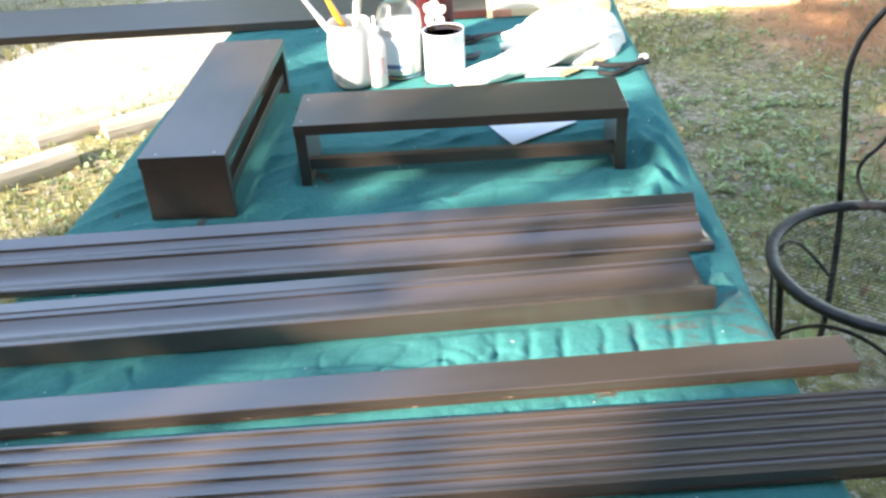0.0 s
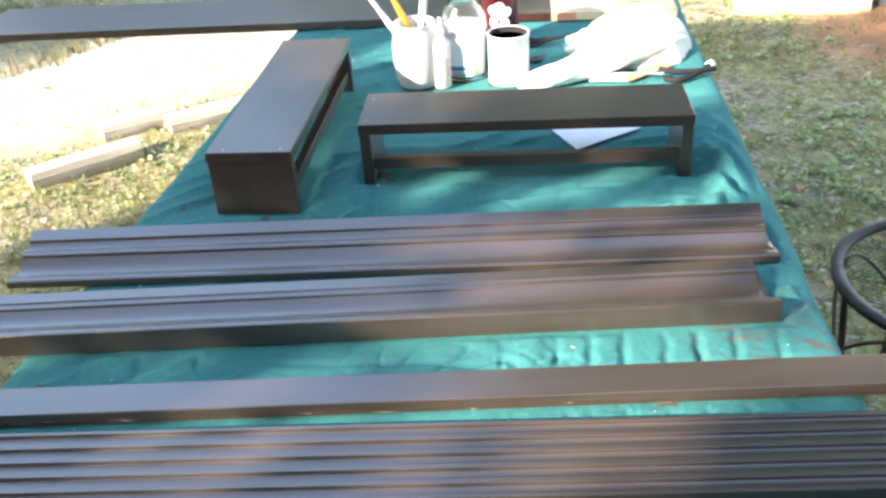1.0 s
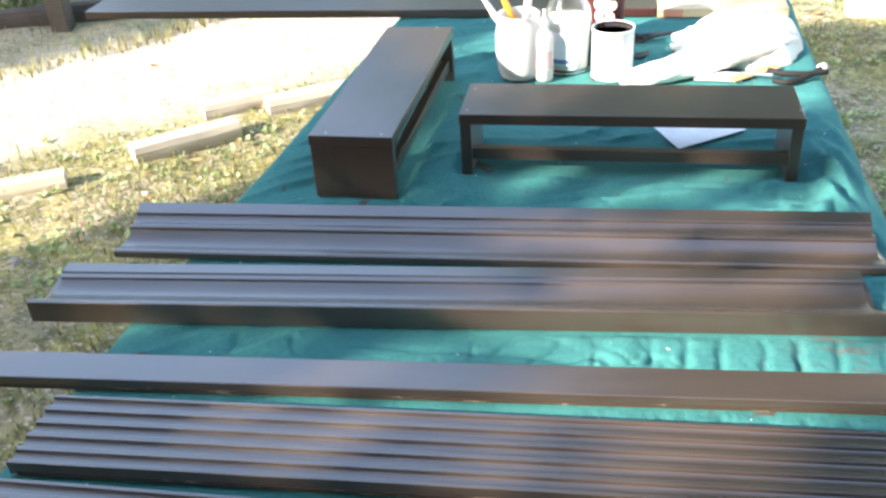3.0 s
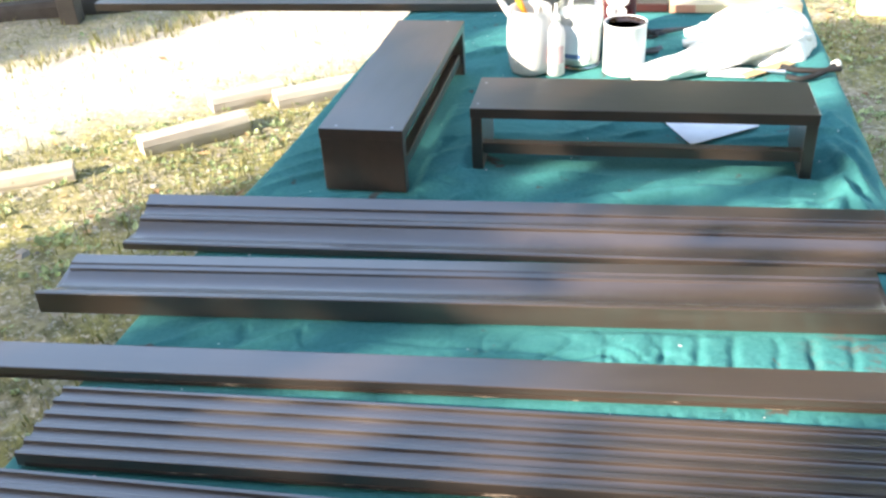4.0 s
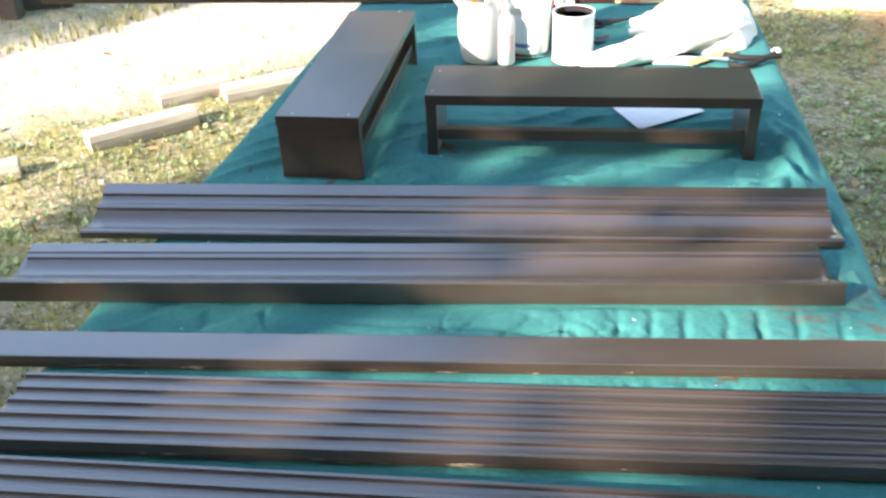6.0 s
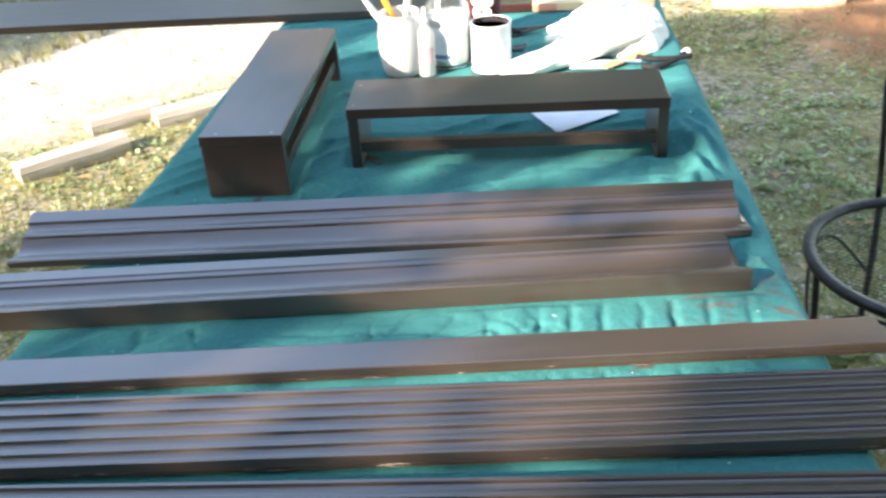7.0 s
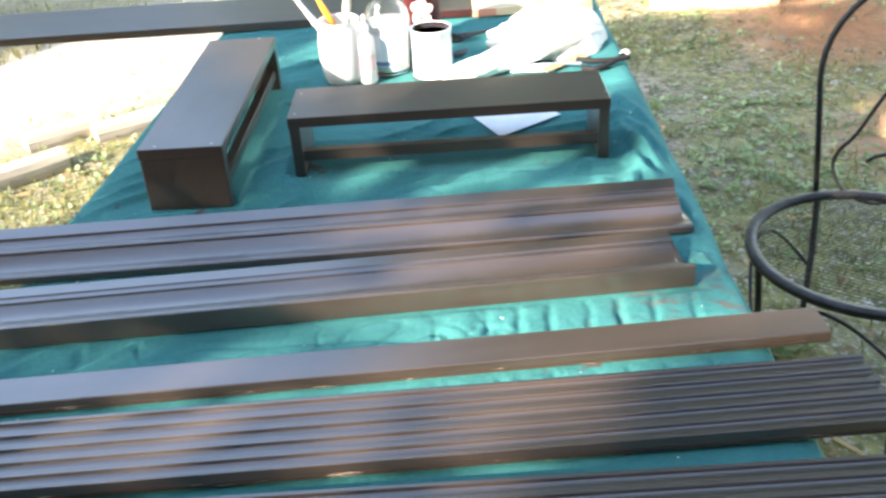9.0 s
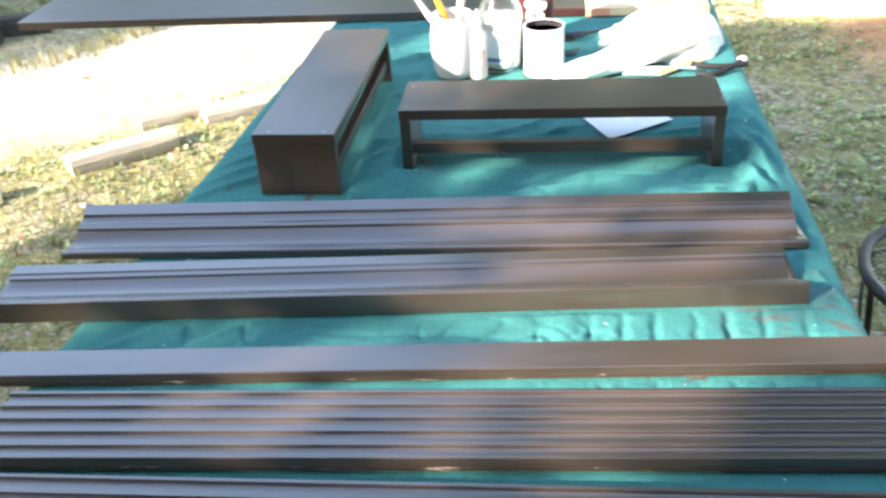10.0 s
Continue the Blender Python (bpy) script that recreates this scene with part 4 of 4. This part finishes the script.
def build_weeds():
    rng = random.Random(5)
    verts, faces = [], []
    made = 0
    while made < 2900:
        x, y = seen_ground(rng)
        if made > 2300:
            x, y = rng.uniform(0.5, 2.2), rng.uniform(1.2, 4.6)
        dense = noise.noise((x * 1.7, y * 1.7, 9)) + 0.35 * noise.noise((x * 5, y * 5, 2))
        if dense < rng.uniform(-0.55, 0.30) or (x > 1.25 and y > 3.2 and rng.random() < 0.75):
            continue
        made += 1
        z = earth(x, y)
        big = (rng.uniform(0.5, 1.25) if rng.random() < 0.9 else rng.uniform(1.3, 1.7)) * min(1.0, 0.5 + 0.15 * y)
        if x > 0.4 and y < 2.6 and rng.random() < 0.45:
            continue
        for k in range(rng.randint(3, 7)):
            a = rng.uniform(0, 2 * math.pi)
            tilt = rng.uniform(0.15, 0.8)
            d = Vector((math.cos(a) * math.cos(tilt), math.sin(a) * math.cos(tilt), math.sin(tilt)))
            up = Vector((-math.cos(a) * math.sin(tilt), -math.sin(a) * math.sin(tilt), math.cos(tilt)))
            q = Vector((x + rng.gauss(0, 0.02) * big, y + rng.gauss(0, 0.02) * big, z + rng.uniform(0, 0.012)))
            leaf_card(verts, faces, q, d, up, rng.uniform(0.016, 0.034) * big, rng.uniform(0.014, 0.028) * big, -0.2)
    # a large-leaved one beside the chair
    for k in range(9):
        a, tilt = 0.7 * k, rng.uniform(0.2, 0.7)
        d = Vector((math.cos(a) * math.cos(tilt), math.sin(a) * math.cos(tilt), math.sin(tilt)))
        up = Vector((-math.cos(a) * math.sin(tilt), -math.sin(a) * math.sin(tilt), math.cos(tilt)))
        leaf_card(verts, faces, Vector((0.79, 1.89, earth(0.79, 1.89) + 0.01)), d, up, rng.uniform(0.07, 0.11), rng.uniform(0.045, 0.06), -0.2)
    scatter_mesh("weeds", verts, faces, WEED, "low broad-leaved green weeds in mossy soil", "weeds")


def build_grass():
    rng = random.Random(6)
    verts, faces = [], []
    made = 0
    while made < 21000:
        x, y = seen_ground(rng)
        dense = noise.noise((x * 1.3 + 4, y * 1.3, 5)) + 0.4 * noise.noise((x * 6, y * 6, 1)) + (0.55 if x < -1 else 0)
        if dense < rng.uniform(-0.2, 0.5):
            continue
        made += 1
        z = earth(x, y)
        a, lean, L, w = rng.uniform(0, 6.28), rng.uniform(0.2, 1.2), rng.uniform(0.02, 0.06), rng.uniform(0.0015, 0.003)
        s = Vector((-math.sin(a), math.cos(a), 0)) * w
        p = Vector((x, y, z - 0.003))
        m = p + Vector((math.cos(a) * L * 0.35 * lean, math.sin(a) * L * 0.35 * lean, L * 0.6))
        e = p + Vector((math.cos(a) * L * lean, math.sin(a) * L * lean, L * (1.0 - 0.35 * lean)))
        b = len(verts)
        verts += [tuple(p - s), tuple(p + s), tuple(m + s * 0.8), tuple(m - s * 0.8), tuple(e)]
        faces += [(b, b + 1, b + 2, b + 3), (b + 3, b + 2, b + 4)]
    # taller tufts along the edge of the sunny strip
    for k in range(130):
        s = rng.uniform(0, 1)
        x, y = -2.95 + 0.75 * s + rng.gauss(0, 0.05), 3.85 + 0.95 * s + rng.gauss(0, 0.05)
        z = earth(x, y)
        for q in range(5):
            a, L = rng.uniform(0, 6.28), rng.uniform(0.03, 0.08)
            sd = Vector((-math.sin(a), math.cos(a), 0)) * 0.003
            p = Vector((x, y, z))
            e = p + Vector((math.cos(a) * L * 0.4, math.sin(a) * L * 0.4, L))
            b = len(verts)
            verts += [tuple(p - sd), tuple(p + sd), tuple(e)]
            faces += [(b, b + 1, b + 2)]
    scatter_mesh("grass", verts, faces, GRASS, "thin yellow-green grass blades on bare soil", "grass")


def build_litter():
    rng = random.Random(7)
    verts, faces = [], []
    for _ in range(420):
        x, y = seen_ground(rng)
        a = rng.uniform(0, 6.28)
        d = Vector((math.cos(a), math.sin(a), rng.uniform(-0.1, 0.25))).normalized()
        leaf_card(verts, faces, Vector((x, y, earth(x, y) + 0.006)), d, Vector((0, 0, 1)), rng.uniform(0.03, 0.065), rng.uniform(0.015, 0.035), rng.uniform(-0.1, 0.4))
    scatter_mesh("leaf_litter", verts, faces, LITTER, "scattered dry brown fallen leaves", "leaves")
    verts, faces = [], []
    for _ in range(5000):
        x, y = rng.gauss(1.75, 0.22), rng.gauss(4.35, 0.25)
        if rng.random() < 0.3:
            x, y = rng.gauss(1.80, 0.16), rng.gauss(3.05, 0.20)
        a, L = rng.uniform(0, 6.28), rng.uniform(0.04, 0.10)
        d = Vector((math.cos(a), math.sin(a), rng.uniform(-0.05, 0.12)))
        s = Vector((-math.sin(a), math.cos(a), 0)) * 0.0013
        p = Vector((x, y, earth(x, y) + rng.uniform(0.004, 0.025)))
        b = len(verts)
        verts += [tuple(p - s), tuple(p + s), tuple(p + d * L + s), tuple(p + d * L - s)]
        faces += [(b, b + 1, b + 2, b + 3)]
    scatter_mesh("pine_straw", verts, faces, STRAW, "patch of orange fallen pine needles", "pine straw")
    verts, faces = [], []
    for _ in range(2600):
        x, y = seen_ground(rng)
        if noise.noise((x * 1.9, y * 1.9, 30)) < rng.uniform(-0.3, 0.3):
            continue
        r = rng.uniform(0.004, 0.016) * (2.0 if rng.random() < 0.06 else 1)
        z = earth(x, y)
        b = len(verts)
        spin = rng.uniform(0, 6.28)
        for k in range(5):
            a = spin + 2 * math.pi * k / 5
            q = r * rng.uniform(0.7, 1.2)
            verts.append((x + math.cos(a) * q, y + math.sin(a) * q, z - 0.002))
        for k in range(5):
            a = spin + 0.4 + 2 * math.pi * k / 5
            q = r * rng.uniform(0.4, 0.7)
            verts.append((x + math.cos(a) * q, y + math.sin(a) * q, z + r * rng.uniform(0.35, 0.6)))
        faces += [(b + k, b + (k + 1) % 5, b + 5 + (k + 1) % 5, b + 5 + k) for k in range(5)] + [tuple(b + 5 + k for k in range(5))]
    scatter_mesh("pebbles", verts, faces, STONE, "small pale pebbles in the soil", "pebbles")


build_shrub()
build_weeds()
build_grass()
build_litter()


# ---- unseen trees added round the yard for shade and reflections ----
ALONG = Vector((0.751, 0.660, 0)) / math.tan(SUN_UP)


def shade_at(gx, gy):
    """How thick the near crown stands between the sun and this place on the ground."""
    n = -0.660 * gx + 0.751 * gy
    soft = 0.22 * noise.noise((gx * 1.6, gy * 1.6, 11)) + 0.10 * noise.noise((gx * 5, gy * 5, 12))
    if n + soft > (3.25 if gx > -0.75 else 3.0):
        return 0.0
    thick = 1.0 if n + soft < (2.9 if gx > -0.75 else 1.7) else 0.55
    reach = 0.78 / math.tan(SUN_UP)
    tx, ty = gx - 0.751 * reach, gy - 0.660 * reach
    wob = 0.22 * noise.noise((gx * 4, gy * 4, 15))
    # crown gaps placed by hand to let sun onto chosen spots
    for cx, cy, rx, ry, gap in ((0.04, 2.12, 0.54, 0.43, 1.0), (0.19, 1.12, 0.54, 0.28, 0.86), (0.15, 0.98, 0.44, 0.19, 0.90), (-0.45, 0.95, 0.46, 0.10, 0.7), (0.0, 1.46, 0.42, 0.15, 0.78), (-0.46, 1.40, 0.17, 0.13, 0.3), (-0.17, 0.76, 0.40, 0.14, 0.85)):
        if ((tx - cx) / rx) ** 2 + ((ty - cy) / ry) ** 2 < 1 + wob:
            thick *= 1 - gap
    if ty < 0.95 and tx < 0.12 and noise.noise((tx * 6, ty * 9, 31)) > 0.12:
        thick *= 0.7
    if ((gx - 1.65) / 0.36) ** 2 + ((gy - 4.38) / 0.20) ** 2 < 1 + wob:
        thick *= 0.4
    if ((gx - 1.2) / 0.95) ** 2 + ((gy - 4.85) / 0.30) ** 2 < 1 + wob:
        thick = 0.0
    return thick


def crown_leaf(verts, faces, p, rng, size):
    d = Vector((rng.gauss(0, 1), rng.gauss(0, 1), rng.gauss(-0.2, 0.5))).normalized()
    up = d.orthogonal().normalized()
    up.rotate(Matrix.Rotation(rng.uniform(0, 6.28), 3, d))
    leaf_card(verts, faces, p, d, up, size, size * 0.6, 0.1)


def tree(foot, height, girth, limbs, verts, faces, label):
    t = thing("tree", pose(*foot), label, "tree", "trees round the yard")
    bm = bmesh.new()
    tube(glide([(0, 0, -0.1), (0.05, 0.02, height * 0.3), (-0.04, 0.06, height * 0.65), (0.03, 0.0, height)], 6), girth, 12, bm, taper=0.35)
    for e in limbs:
        e = Vector(e) - Vector(foot)
        z0 = min(height * 0.9, e.z * 0.55)
        tube(glide([(0, 0, z0), (e.x * 0.4, e.y * 0.4, z0 + (e.z - z0) * 0.55), tuple(e)], 5), girth * 0.38, 7, bm, taper=0.2)
    part("trunk", bm, BARK, t, smooth=True)
    me = bpy.data.meshes.new("crown")
    me.from_pydata([(x - foot[0], y - foot[1], z - foot[2]) for x, y, z in verts], [], faces)
    me.materials.append(LEAF)
    ob = new("crown", me)
    ob.parent = t
    return t


def build_trees():
    rng = random.Random(11)
    verts, faces, limbs = [], [], []
    # unseen crown towards the sun, leaves kept only where shade is wanted
    while len(verts) < 5 * 58000:
        s, n = rng.uniform(-2.6, 6.6), rng.uniform(-3.3, 3.0)
        gx, gy = 0.751 * s - 0.660 * n, 0.660 * s + 0.751 * n
        if rng.random() > shade_at(gx, gy):
            continue
        z = 3.9 + rng.gauss(0, 0.5) + 0.4 * noise.noise((gx, gy, 3))
        p = Vector((gx, gy, 0)) - ALONG * z + Vector((0, 0, z))
        crown_leaf(verts, faces, p, rng, rng.uniform(0.09, 0.147))
        if n < 0.05 and len(limbs) < 12 and rng.random() < 0.0015:
            limbs.append(p)
    tree((-5.6, -5.0, 0), 3.9, 0.17, limbs, verts, faces, "unseen leafy tree with a rough brown trunk, added to cast shade")
    # a second unseen one beyond the bed, added to shade the far corner
    verts, faces, limbs = [], [], []
    while len(verts) < 5 * 17000:
        s, n = rng.uniform(-0.5, 6.0), rng.uniform(4.95, 8.6)
        gx, gy = 0.751 * s - 0.660 * n, 0.660 * s + 0.751 * n
        if n + 0.10 * noise.noise((gx * 2.5, gy * 2.5, 21)) < 5.08:
            continue
        z = 3.6 + rng.gauss(0, 0.5)
        p = Vector((gx, gy, 0)) - ALONG * z + Vector((0, 0, z))
        crown_leaf(verts, faces, p, rng, rng.uniform(0.10, 0.18))
        if len(limbs) < 10 and rng.random() < 0.0015:
            limbs.append(p)
    tree((-9.0, 2.6, 0), 3.6, 0.15, limbs, verts, faces, "unseen leafy tree with a rough brown trunk, added to cast shade")
    # unseen trees ahead and to the right, added to darken reflections and block sky
    for fx, fy, hh, rr in ((3.4, 6.6, 8.2, 4.0), (1.1, 10.6, 6.1, 2.7), (7.2, 5.6, 8.4, 3.8), (8.3, 1.4, 8.0, 3.8), (2.4, 12.5, 5.2, 3.2), (-1.8, 13.6, 3.6, 2.5), (-5.6, 12.8, 2.9, 2.3), (-9.4, 11.0, 2.9, 2.3)):
        verts, faces, limbs = [], [], []
        for _ in range(11000 if fx > 3 else 5600):
            v = Vector((rng.gauss(0, 1), rng.gauss(0, 1), rng.gauss(0, 1))).normalized() * rng.uniform(0.35, 1.0) ** 0.5
            v *= 1 + 0.25 * noise.noise(v * 2 + Vector((fx, 0, 0)))
            p = Vector((fx + v.x * rr, fy + v.y * rr, hh + v.z * rr * 1.15))
            crown_leaf(verts, faces, p, rng, rng.uniform(0.22, 0.42))
            if len(limbs) < 8 and rng.random() < 0.004:
                limbs.append(p)
        tree((fx, fy, 0), hh, 0.2, limbs, verts, faces, "tall unseen leafy tree added to darken reflections")


build_trees()
